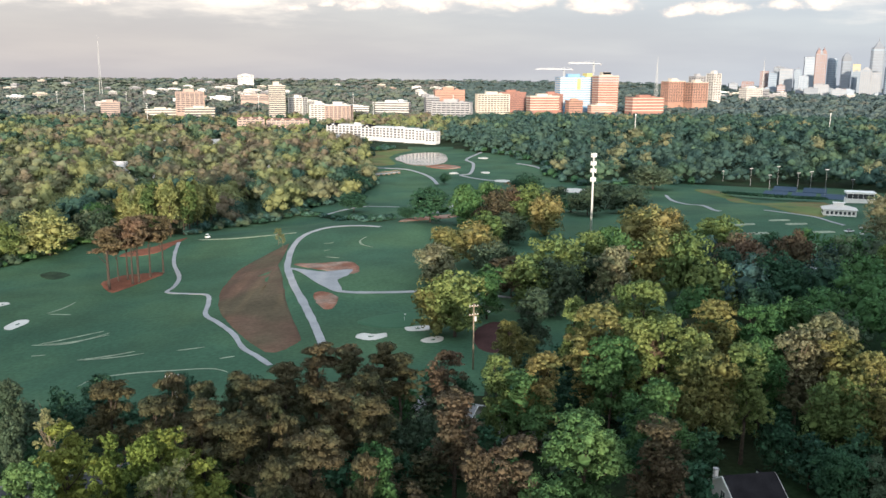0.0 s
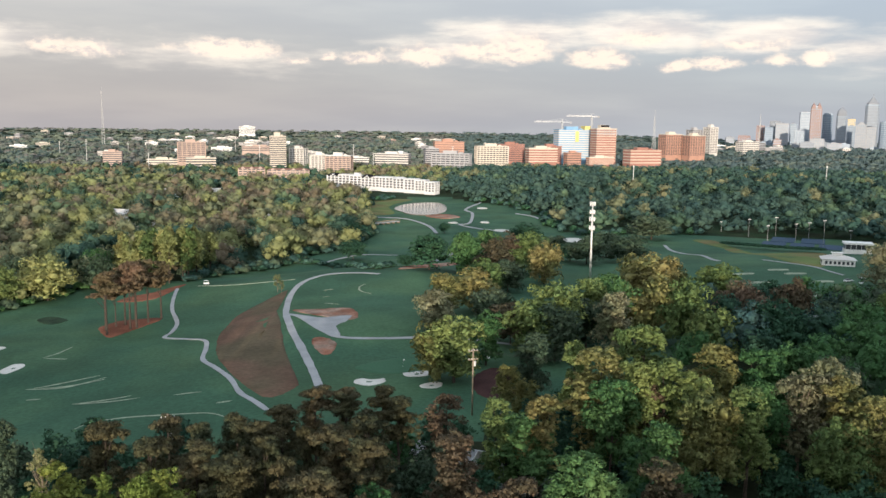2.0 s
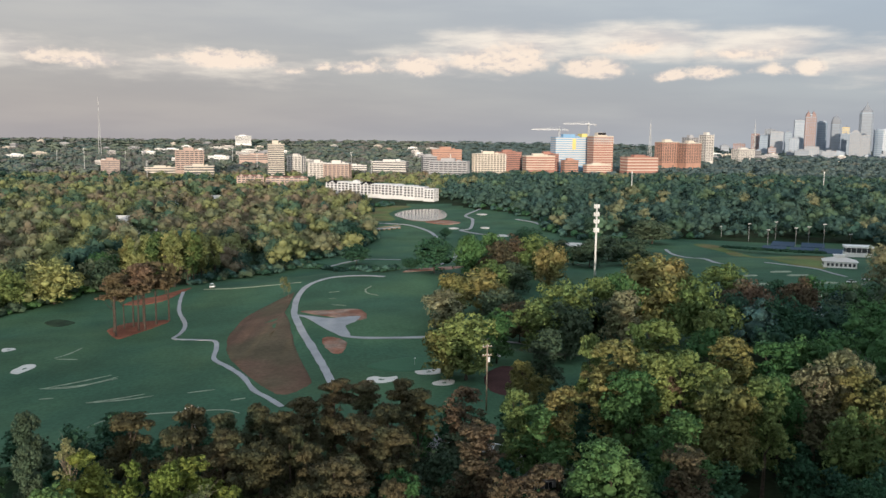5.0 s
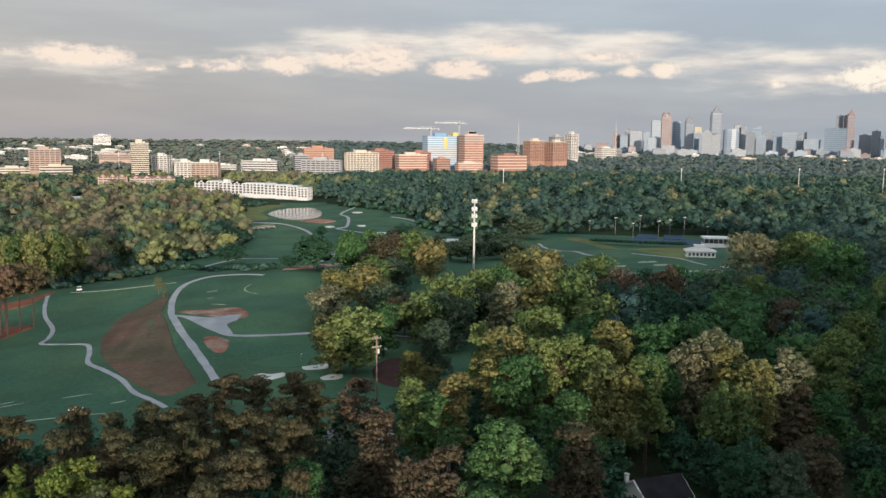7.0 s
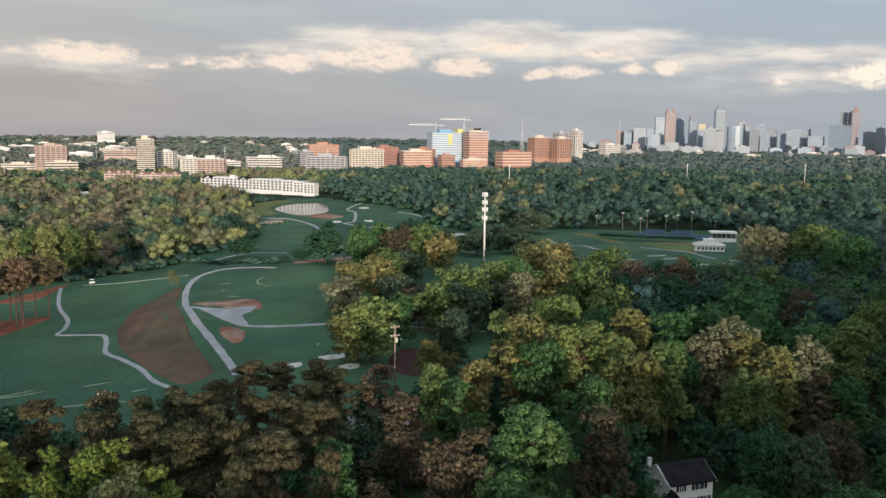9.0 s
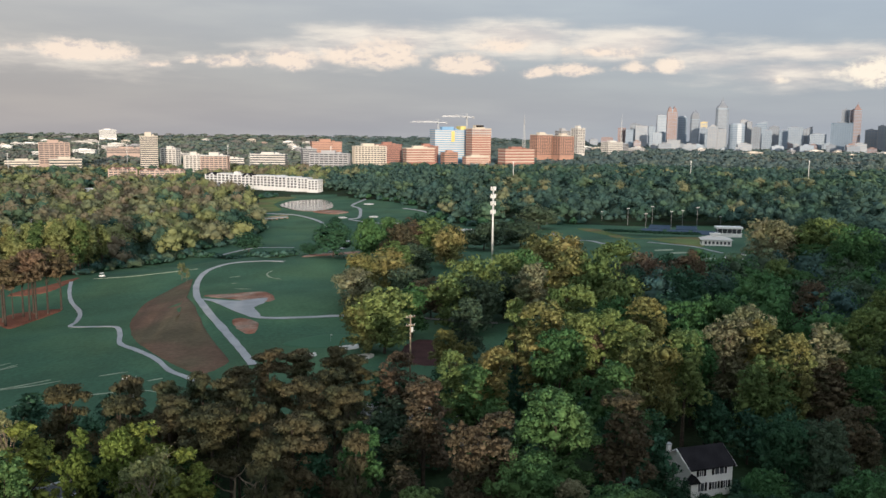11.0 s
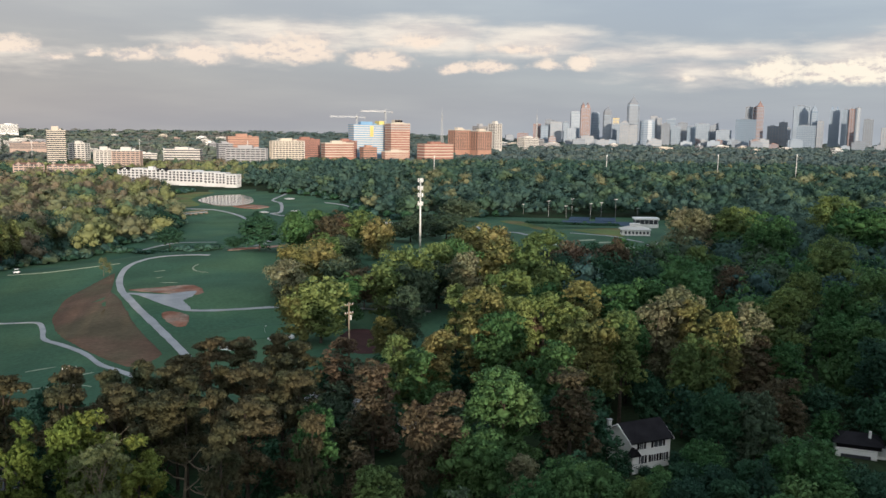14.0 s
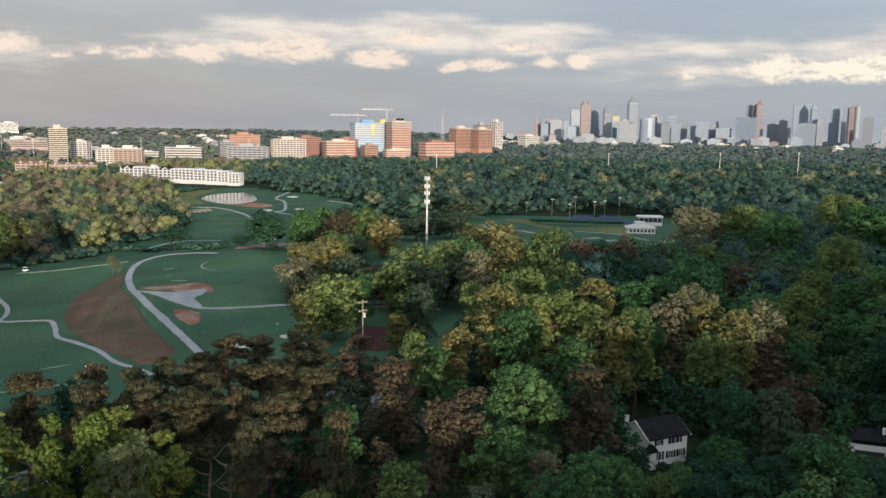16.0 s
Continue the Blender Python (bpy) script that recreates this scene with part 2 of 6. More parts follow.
DIRT = material("brown_dirt", (0.13, 0.08, 0.055), 0.95, 0.25, 0.06, 0.8, second=(0.10, 0.08, 0.05), spec=0.1)
CLAY = material("red_clay", (0.25, 0.115, 0.075), 0.95, 0.3, 0.2, 1.2, second=(0.30, 0.21, 0.16), spec=0.1)
STRAW = material("pine_straw", (0.2, 0.08, 0.05), 0.95, 0.25, 0.15, 1.5, spec=0.1)
DARK_STRAW = material("maroon_mulch", (0.058, 0.03, 0.028), 0.95, 0.25, 0.15, 1.5, spec=0.1)
SCRUB = material("scrub", (0.03, 0.05, 0.028), 0.95, 0.3, 0.2, 2.0, spec=0.1)
ASPHALT = material("asphalt", (0.07, 0.072, 0.075), 0.85, 0.2, 0.2, 3.0, spec=0.2)
COURT = material("court_blue", (0.03, 0.06, 0.10), 0.8, 0.1, 0.1, 1.0)
WATER = material("pond_water", (0.10, 0.085, 0.065), 0.12, 0.1, 0.02, 0.2, bump=0.06, spec=0.6)
GALV = material("galvanised_steel", (0.62, 0.62, 0.6), 0.5, 0.08, 0.6, 4.0, metal=0.3)
STEEL = material("grey_steel", (0.22, 0.23, 0.24), 0.5, 0.08, 0.6, 4.0, metal=0.3)
WOOD = material("weathered_wood", (0.28, 0.22, 0.16), 0.85, 0.2, 0.8, 6.0)
WHITE = material("white_paint", (0.8, 0.79, 0.76), 0.6, 0.05, 0.3, 3.0)
CREAM = material("cream_render", (0.57, 0.51, 0.43), 0.8, 0.07, 0.05, 0.6)
PALE = material("pale_render", (0.6, 0.57, 0.53), 0.8, 0.07, 0.05, 0.6)
PINK = material("rose_brick", (0.43, 0.32, 0.27), 0.85, 0.1, 0.06, 0.8)
BRICK = material("red_brick", (0.34, 0.175, 0.14), 0.85, 0.1, 0.06, 0.8)
ORANGE = material("orange_brick", (0.42, 0.245, 0.185), 0.85, 0.1, 0.06, 0.8)
GREY = material("grey_concrete", (0.36, 0.36, 0.37), 0.85, 0.08, 0.06, 0.8)
SLATE = material("dark_roof", (0.016, 0.015, 0.017), 0.9, 0.25, 0.4, 5.0, spec=0.08)
TERRA = material("tile_roof", (0.22, 0.12, 0.09), 0.85, 0.2, 0.2, 2.0)
GLASS = material("window_glass", (0.05, 0.055, 0.065), 0.3, 0.1, 0.1, 1.0, spec=0.35)
BLUE_GLASS = material("blue_cladding", (0.19, 0.35, 0.52), 0.45, 0.08, 0.08, 1.0, spec=0.5)
YELLOW = material("yellow_sheathing", (0.66, 0.55, 0.2), 0.8, 0.08, 0.1, 1.0)
# skyline tones: low-contrast blue-greys with aerial haze put into the base colour
HAZED_GLASS = material("bluegrey_glass", (0.25, 0.305, 0.37), 0.45, 0.06, 0.01, 0.1, spec=0.5)
HAZED_NAVY = material("navy_glass", (0.155, 0.215, 0.285), 0.45, 0.06, 0.01, 0.1, spec=0.5)
HAZED_STONE = material("grey_stone", (0.215, 0.235, 0.265), 0.6, 0.06, 0.01, 0.1)
HAZED_PALE = material("pale_stone", (0.33, 0.345, 0.37), 0.7, 0.06, 0.01, 0.1)
HAZED_RED = material("rust_granite", (0.27, 0.185, 0.17), 0.6, 0.06, 0.01, 0.1)
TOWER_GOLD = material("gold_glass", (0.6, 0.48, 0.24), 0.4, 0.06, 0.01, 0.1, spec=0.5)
HAZED_SMOKE = material("tinted_tower_glass", (0.235, 0.295, 0.365), 0.45, 0.06, 0.01, 0.1, spec=0.5)

# ---- helpers for shapes ----
def mesh_of(name, verts, faces, mats, index=None, smooth=False):
    me = bpy.data.meshes.new(name)
    me.from_pydata([tuple(map(float, v)) for v in verts], [], [tuple(map(int, f)) for f in faces])
    for m in mats if isinstance(mats, (list, tuple)) else [mats]:
        me.materials.append(m)
    if index is not None:
        me.polygons.foreach_set("material_index", np.asarray(index, np.int32))
    if smooth:
        me.polygons.foreach_set("use_smooth", np.ones(len(me.polygons), bool))
    me.update()
    return me


def box(x0, x1, y0, y1, z0, z1):
    v = [(x, y, z) for z in (z0, z1) for x, y in ((x0, y0), (x1, y0), (x1, y1), (x0, y1))]
    f = [(3, 2, 1, 0), (4, 5, 6, 7), (0, 1, 5, 4), (1, 2, 6, 5), (2, 3, 7, 6), (3, 0, 4, 7)]
    return v, f


def tube(points, radii, sides=6):
    pts = [Vector(p) for p in points]
    v, f = [], []
    for i, p in enumerate(pts):
        d = (pts[min(i + 1, len(pts) - 1)] - pts[max(i - 1, 0)]).normalized()
        a = d.cross(Vector((0.31, 0.95, 0.05))).normalized()
        b = d.cross(a)
        for k in range(sides):
            t = 2 * math.pi * k / sides
            v.append(p + (a * math.cos(t) + b * math.sin(t)) * radii[i])
    for i in range(len(pts) - 1):
        for k in range(sides):
            n = (k + 1) % sides
            f.append((i * sides + k, i * sides + n, (i + 1) * sides + n, (i + 1) * sides + k))
    f.append(tuple(range(sides))[::-1])
    f.append(tuple(range((len(pts) - 1) * sides, len(pts) * sides)))
    return v, f


def join(*shapes):
    v, f = [], []
    for sv, sf in shapes:
        n = len(v)
        v += list(sv)
        f += [tuple(i + n for i in face) for face in sf]
    return v, f


def part(name, shape, mat, parent, label="", smooth=False):
    ob = new(name, mesh_of(name, shape[0], shape[1], mat, smooth=smooth))
    ob.parent = parent
    if label:
        tagged(ob, label)
    return ob


def root(name, x, y, z, yaw=0.0, label="", category="", group="", kind=""):
    ob = new(name)
    ob.empty_display_size = 1.0
    ob.matrix_basis = pose(x, y, z, 0, 0, yaw)
    return tagged(ob, label, category, group, kind)


def share(ob, parent, m):
    """A further piece on the same mesh."""
    c = new(ob.name.split(".")[0], ob.data)
    c.parent = parent
    c.matrix_basis = m
    return c


def inside(poly, x, y):
    x, y = np.asarray(x, float), np.asarray(y, float)
    hit = np.zeros(x.shape, bool)
    for (x0, y0), (x1, y1) in zip(poly, poly[1:] + poly[:1]):
        cross = ((y0 > y) != (y1 > y)) & (x < (x1 - x0) * (y - y0) / (y1 - y0 + 1e-9) + x0)
        hit ^= cross
    return hit


def spline(points, steps=6, closed=False):
    p = [np.array(q, float) for q in points]
    n = len(p)
    out = []
    for i in range(n if closed else n - 1):
        a, b, c, d = (p[(i + k) % n] if closed else p[min(max(i + k, 0), n - 1)] for k in (-1, 0, 1, 2))
        for s in range(steps):
            t = s / steps
            out.append(0.5 * ((2 * b) + (c - a) * t + (2 * a - 5 * b + 4 * c - d) * t * t + (3 * b - a - 3 * c + d) * t ** 3))
    if not closed:
        out.append(p[-1])
    return np.array(out)


# ---- ground ----
CTRL = [(-31,304,11.6),(0,400,10.5),(-57,298,4.0),(-6,306,11.5),(14,245,8),(-15,238,8),(-130,352,0),(-76,319,1.6),
 (-110,230,1),(136,608,-1),(48,687,-3),(10,622,-5),(-60,500,-3),(240,431,9),(274,610,-2),(67,132,8.0),(105,118,4.5),(0,60,6),(-40,150,6),
 (100,250,8),(100,400,6),(0,900,-2),(-50,1000,0),(-250,600,4),(-250,1100,2),(-173,1423,1),(396,1665,3),(500,1000,10),(300,1100,8),(0,1700,1)]
CTRL += [(900,1500,6),(-1200,2000,6),(300,3000,12),(1900,3500,2),(1000,2300,12),(2800,3300,0),(700,2000,5),(700,700,8),(0,-300,8),(-600,-100,8),(600,-100,8),(-200,150,3)]
RATIO, R0, SEG, RINGS = 1.025, 14.0, 480, 239
def raw_z(x, y):
    c = np.array(CTRL, float)
    u, v = np.log(np.hypot(x, y + 40) + 1), np.arctan2(x, y + 40)
    cu, cv = np.log(np.hypot(c[:, 0], c[:, 1] + 40) + 1), np.arctan2(c[:, 0], c[:, 1] + 40)
    dv = np.abs(v[..., None] - cv)
    dv = np.minimum(dv, 2 * math.pi - dv)
    w = 1 / ((u[..., None] - cu) ** 2 + dv ** 2 + 0.004) ** 1.7
    z = (w * c[:, 2]).sum(-1) / w.sum(-1)
    r, az = np.hypot(x, y), np.degrees(np.arctan2(x, y))
    rim = 30 - 22 * np.clip((az - 14) / 12, 0, 1)
    return z + np.clip((r - 3000) / 1800, 0, 1) ** 2 * rim
_ang = np.linspace(-math.pi, math.pi, SEG + 1)
_rad = R0 * RATIO ** np.arange(RINGS)
GX, GY = _rad[:, None] * np.sin(_ang)[None, :], _rad[:, None] * np.cos(_ang)[None, :]
GZ = raw_z(GX, GY)
def ground_z(x, y):
    x, y = np.asarray(x, float), np.asarray(y, float)
    r = np.clip(np.hypot(x, y), R0, _rad[-1] * 0.999)
    a = (np.arctan2(x, y) + math.pi) / (2 * math.pi) * SEG
    k = np.log(r / R0) / math.log(RATIO)
    i, j = np.clip(k.astype(int), 0, RINGS - 2), np.clip(a.astype(int), 0, SEG - 1)
    f, g = (r - _rad[i]) / (_rad[i + 1] - _rad[i]), a - j
    return (GZ[i, j] * (1 - f) + GZ[i + 1, j] * f) * (1 - g) + (GZ[i, j + 1] * (1 - f) + GZ[i + 1, j + 1] * f) * g


# the mown open land of the course and its ranges
OPEN_LAND = [(-175, 190), (-160, 363), (-150, 381), (-141, 404), (-135, 417), (-95, 432), (-88, 463), (-70, 484), (-57, 504), (-41, 553),
             (-21, 598), (-9, 658), (-19, 779), (-18, 917), (6, 954), (70, 989), (91, 930), (127, 876), (146, 785), (146, 640),
             (215, 652), (247, 655), (347, 612), (357, 588), (300, 420), (215, 330), (120, 300), (70, 215), (22, 188), (-60, 185)]


def build_ground():
    idx = np.arange(RINGS * SEG).reshape(RINGS, SEG)
    nxt = np.roll(idx, -1, axis=1)
    quads = np.stack([idx[:-1], idx[1:], nxt[1:], nxt[:-1]], -1).reshape(-1, 4)
    verts = np.stack([GX[:, :-1], GY[:, :-1], GZ[:, :-1]], -1).reshape(-1, 3)
    cx = verts[quads].mean(1)
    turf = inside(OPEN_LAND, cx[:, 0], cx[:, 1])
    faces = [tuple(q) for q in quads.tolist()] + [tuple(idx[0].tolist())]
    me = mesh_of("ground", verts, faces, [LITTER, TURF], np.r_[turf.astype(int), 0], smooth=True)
    return tagged(new("ground", me), "rolling land of mown green turf and dark wooded floor", "ground", kind="structure")


build_ground()


def ribbon(name, points, width, mat, label, category="path", lift=0.14, kind="structure", taper=False):
    p = spline(points, 7)
    d = np.gradient(p, axis=0)
    d /= np.linalg.norm(d, axis=1)[:, None] + 1e-9
    side = np.stack([-d[:, 1], d[:, 0]], 1)
    w = np.array([width * (0.9 + 0.2 * noise.noise((q[0] * 0.2, q[1] * 0.2, 3.1))) for q in p])
    if taper:
        w *= np.sin(np.linspace(0.25, math.pi - 0.25, len(p)))
    lanes = np.linspace(-0.5, 0.5, 3)
    verts, faces = [], []
    for k in lanes:
        q = p + side * (w * k)[:, None]
        verts.append(np.column_stack([q, ground_z(q[:, 0], q[:, 1]) + lift]))
    for sgn in (-0.52, 0.52):
        q = p + side * (w * sgn)[:, None]
        verts.append(np.column_stack([q, ground_z(q[:, 0], q[:, 1]) - 0.2]))
    n = len(p)
    v = np.concatenate(verts)
    for a, b in ((0, 1), (1, 2), (3, 0), (2, 4)):
        faces += [(a * n + i, a * n + i + 1, b * n + i + 1, b * n + i) for i in range(n - 1)]
    return tagged(new(name, mesh_of(name, v, faces, mat, smooth=False)), label, category, kind=kind)


def patch(name, outline, mat, label, category, lift=0.1, kind="structure", ragged=0.6, dish=0.0):
    p = spline(outline, 8, True)
    c = p.mean(0)
    p = np.array([q + (q - c) / (np.linalg.norm(q - c) + 1e-6) * ragged * noise.noise((q[0] * 0.5, q[1] * 0.5, 1.7)) for q in p])
    rings = (1.0, 0.86, 0.7, 0.5, 0.3, 0.12)
    verts, faces, n = [], [], len(p)
    q = c + (p - c) * 1.01
    verts.append(np.column_stack([q, ground_z(q[:, 0], q[:, 1]) - 0.15]))
    for r in rings:
        q = c + (p - c) * r
        verts.append(np.column_stack([q, ground_z(q[:, 0], q[:, 1]) + lift - dish * (1 - r)]))
    v = np.concatenate(verts)
    for k in range(len(rings)):
        faces += [(k * n + i, k * n + (i + 1) % n, (k + 1) * n + (i + 1) % n, (k + 1) * n + i) for i in range(n)]
    faces.append(tuple(len(rings) * n + i for i in range(n)))
    return tagged(new(name, mesh_of(name, v, faces, mat, smooth=True)), label, category, kind=kind)


MAIN_PATH = [(1.1, 401.5), (-8.3, 405.3), (-21.1, 404.9), (-29.3, 396.3), (-34.3, 382.0), (-35.8, 360.8), (-34.3, 336.2), (-32.1, 315.6), (-27.3, 290.7), (-22.5, 272.5), (-18.2, 255.2), (-15.1, 240.8), (-12.7, 228.6)]
BRANCH_PATH = [(-31.2, 316.1), (-26.8, 309.6), (-20.2, 294.7), (-15.2, 285.7), (-11.5, 281.1), (-5.2, 279.0), (5.6, 279.3), (16.7, 280.7), (31.7, 280.3), (49.8, 273.9), (66.5, 267.5)]
WEST_PATH = [(-93.0, 404.6), (-88.7, 378.9), (-83.4, 355.6), (-76.1, 333.2), (-74.3, 317.4), (-74.2, 307.2), (-65.5, 300.9), (-57.8, 295.9), (-54.5, 282.4), (-52.1, 266.3), (-45.9, 254.4), (-39.1, 241.1), (-34.2, 227.8), (-29.4, 220.5), (-24.8, 212.9)]
THIN_PATH = [(-84.1, 408.5), (-67.1, 401.8), (-50.1, 397.9), (-37.4, 396.4)]
DIRT_BANK = [(-38.5, 373.7), (-46.5, 354.6), (-53.0, 333.6), (-53.6, 314.2), (-53.4, 297.6), (-48.9, 272.1), (-42.5, 253.3), (-37.1, 240.7), (-31.5, 229.9), (-27.0, 223.6), (-23.5, 224.5), (-19.9, 231.4), (-19.6, 236.5), (-24.1, 256.1), (-29.0, 279.5), (-32.8, 303.7), (-38.7, 338.1), (-39.4, 361.3)]
STRAW_BED = [(-103.2, 325.6), (-94.9, 310.3), (-90.8, 319.3), (-86.7, 330.3), (-83.8, 338.9), (-85.8, 342.5), (-92.1, 342.0), (-100.1, 340.3), (-103.2, 333.3)]
STRAW_BED_FAR = [(-113.5, 381.1), (-101.6, 380.9), (-95.6, 389.9), (-91.8, 416.1), (-94.9, 412.8), (-102.6, 397.9), (-110.5, 391.2)]
RING = [(-134.5, 347.2), (-129.6, 341.5), (-125.9, 340.2), (-123.5, 343.5), (-123.2, 348.6), (-131.3, 354.7), (-134.8, 352.3)]
SAND_WEST = [(-114.5, 267.7), (-112.6, 274.2), (-109.5, 273.7), (-108.7, 270.9), (-111.2, 264.8)]
SAND_WEST_FAR = [(-127.6, 292.9), (-124.8, 295.8), (-126.4, 298.6), (-129.9, 298.3)]
SEAM_0 = [(-106.3, 280.9), (-103.5, 286.5), (-102.2, 295.4)]
SEAM_1 = [(-105.4, 279.8), (-97.7, 277.9)]
SEAM_2 = [(-97.6, 250.9), (-89.3, 254.1), (-80.7, 257.4)]
SEAM_3 = [(-95.9, 250.6), (-87.3, 250.7), (-77.8, 253.3)]
SEAM_4 = [(-80.7, 234.2), (-70.9, 233.7), (-64.8, 234.2)]
SEAM_5 = [(-52.1, 229.7), (-44.9, 230.3)]
SEAM_6 = [(-72.3, 210.2), (-69.7, 214.5), (-62.9, 215.4), (-49.7, 213.6), (-39.6, 212.6), (-34.8, 209.4)]
SEAM_7 = [(-80.5, 234.1), (-69.3, 231.5), (-61.6, 231.1)]
SEAM_8 = [(-99.5, 250.5), (-87.9, 249.7), (-78.2, 255.1)]
SEAM_9 = [(-95.9, 241.3), (-92.0, 241.5)]
SEAM_10 = [(-38.9, 219.9), (-35.2, 221.1)]
APRON = [(-28.7, 314.1), (-18.9, 306.3), (-8.3, 308.2), (-9.1, 299.9), (-12.4, 293.4), (-10.3, 282.7), (-12.8, 282.0), (-18.3, 292.7), (-24.6, 305.5)]
CLAY_EDGE = [(-31.0, 326.1), (-24.2, 313.9), (-9.2, 301.7), (-5.3, 307.5), (-9.5, 322.9), (-21.7, 323.1)]
CLAY_SPOT = [(-19.4, 278.7), (-16.0, 280.9), (-11.3, 274.1), (-12.0, 265.8), (-14.4, 263.4), (-18.2, 271.5)]
SAND_A = [(-4.2, 236.3), (-2.1, 238.9), (1.1, 237.7), (4.5, 238.7), (4.3, 234.9), (0.4, 232.4), (-2.7, 233.6)]
SAND_B = [(9.9, 244.1), (13.4, 245.2), (17.2, 246.2), (17.4, 242.2), (14.0, 240.6), (10.8, 241.2)]
SAND_C = [(14.1, 231.9), (17.8, 235.0), (20.5, 234.4), (20.0, 230.7), (16.0, 229.3)]
SAND_D = [(32.2, 259.5), (36.3, 261.9), (37.1, 259.4), (32.9, 258.2)]
GREEN = [(-4.2, 250.9), (7.7, 259.4), (21.5, 257.4), (24.6, 251.3), (17.6, 246.8), (4.3, 243.7)]
SEAM_11 = [(-4.6, 378.0), (-7.1, 371.4), (-6.3, 363.6), (-1.6, 357.3)]
SEAM_12 = [(-22.7, 368.0), (-18.4, 369.0)]
SEAM_13 = [(-21.7, 354.2), (-19.1, 354.6)]
SEAM_14 = [(-19.8, 338.3), (-13.9, 333.1)]
MID_PATH = [(-33.7, 512.0), (-22.6, 532.6), (-9.5, 548.7), (11.4, 544.7)]
CREEK = [(-62.2, 513.8), (-47.6, 513.4), (-27.1, 497.7), (-7.3, 423.2), (6.9, 430.4)]
POND = [(10.4, 848.0), (16.7, 815.9), (25.2, 792.9), (38.8, 786.9), (52.1, 800.0), (60.3, 828.8), (62.5, 885.4), (55.6, 913.0), (38.1, 910.7), (20.5, 889.6)]
POND_BANK = [(38.7, 784.8), (56.9, 795.6), (69.3, 776.6), (57.3, 762.9), (45.5, 770.7)]
FAR_PATH_A = [(-7.1, 770.6), (18.4, 762.2), (30.9, 737.5), (38.8, 705.3), (42.2, 662.7)]
BRIDGE = [(-8.4, 714.2), (13.3, 733.3)]
FAR_PATH_B = [(101.9, 910.3), (79.9, 841.1), (83.1, 803.9), (74.1, 733.3), (64.8, 720.1), (79.1, 691.3), (96.9, 674.3)]
FAR_PATH_C = [(124.0, 801.1), (137.2, 771.8), (139.5, 716.6)]
FAR_PATH_D = [(49.0, 580.9), (44.2, 538.9), (29.8, 491.4)]
FAR_SAND = [(137.8, 609.4), (87.4, 736.4), (97.0, 850.5), (60.0, 733.7), (94.2, 678.5)]
EAST_PATH = [(196.3, 584.5), (191.4, 556.2), (192.2, 529.4), (196.1, 514.0), (188.5, 477.3), (188.6, 464.6)]
EAST_PATH_FAR = [(232.0, 674.5), (221.3, 666.2), (214.3, 650.4)]
RANGE_EDGE = [(211.9, 461.3), (216.8, 450.6), (226.4, 433.6), (227.7, 418.0), (229.1, 407.3)]
LANE_A = [(177.0, 338.8), (187.8, 340.3)]
LANE_B = [(170.6, 322.6), (190.6, 337.7)]
TEE_DASH = [(204.2, 425.6), (207.8, 414.0), (180.9, 395.5), (182.9, 418.3), (211.0, 392.6), (189.6, 363.6), (170.3, 353.0)]
CLAY_RIDGE = [(10.2, 419.6), (28.7, 468.7), (44.8, 480.9), (39.8, 455.2), (27.0, 433.3)]
RANGE_GRASS = [(227.5, 615.6), (244.0, 610.2), (230.0, 539.5), (290.2, 547.3), (235.1, 437.4), (221.1, 462.9), (234.7, 550.9)]

ribbon("cart_path", MAIN_PATH, 2.75, CONCRETE, "wide pale concrete cart path curving over the turf")
ribbon("cart_path", BRANCH_PATH, 2.0, CONCRETE, "pale concrete cart path running behind the putting green")
ribbon("cart_path", WEST_PATH, 1.7, CONCRETE, "winding pale concrete cart path down the fairway")
ribbon("cart_path", THIN_PATH, 1.2, SEAM, "narrow worn track across the upper turf")
ribbon("cart_path", MID_PATH, 2.2, CONCRETE, "pale concrete cart path beyond the creek")
for far in (FAR_PATH_A, FAR_PATH_B, FAR_PATH_C, FAR_PATH_D):
    ribbon("cart_path", far, 3.0, CONCRETE, "winding pale concrete cart path on the far fairways", lift=0.3)
ribbon("cart_path", EAST_PATH, 2.4, CONCRETE, "pale concrete cart path beside the driving range", lift=0.2)
ribbon("cart_path", EAST_PATH_FAR, 3.0, CONCRETE, "pale path at the edge of the woods", lift=0.3)
ribbon("range_kerb", RANGE_EDGE, 1.6, CONCRETE, "long pale tee line of the driving range", lift=0.25)
ribbon("road", LANE_A, 4.0, CONCRETE, "short pale stretch of lane between trees", "road", lift=0.2)
ribbon("road", LANE_B, 5.0, CONCRETE, "short pale stretch of lane between trees", "road", lift=0.2)
ribbon("creek_bed", CREEK, 5.0, SCRUB, "dark overgrown creek bed across the course", "creek", lift=0.2)
for seam in (SEAM_0, SEAM_1, SEAM_2, SEAM_3, SEAM_4, SEAM_5, SEAM_6, SEAM_7, SEAM_8, SEAM_9, SEAM_10, SEAM_11, SEAM_12, SEAM_13, SEAM_14):
    ribbon("turf_seam", seam, 0.75, SEAM, "thin pale sanded drainage line in the turf", "turf seam", lift=0.07, taper=True)
patch("dirt_bank", DIRT_BANK, DIRT, "bare brown earth bank between two cart paths", "dirt", 0.1)
patch("straw_bed", STRAW_BED, STRAW, "red pine straw bed under the pine grove", "straw bed", 0.09)
patch("straw_bed", STRAW_BED_FAR, STRAW, "red pine straw bed under the far pine row", "straw bed", 0.09)
patch("ring_bunker", RING, SCRUB, "dark bare hollow in the fairway", "hollow", 0.08)
patch("putting_green", GREEN, GREEN_TURF, "smooth lighter putting green by the bunkers", "putting green", 0.07)
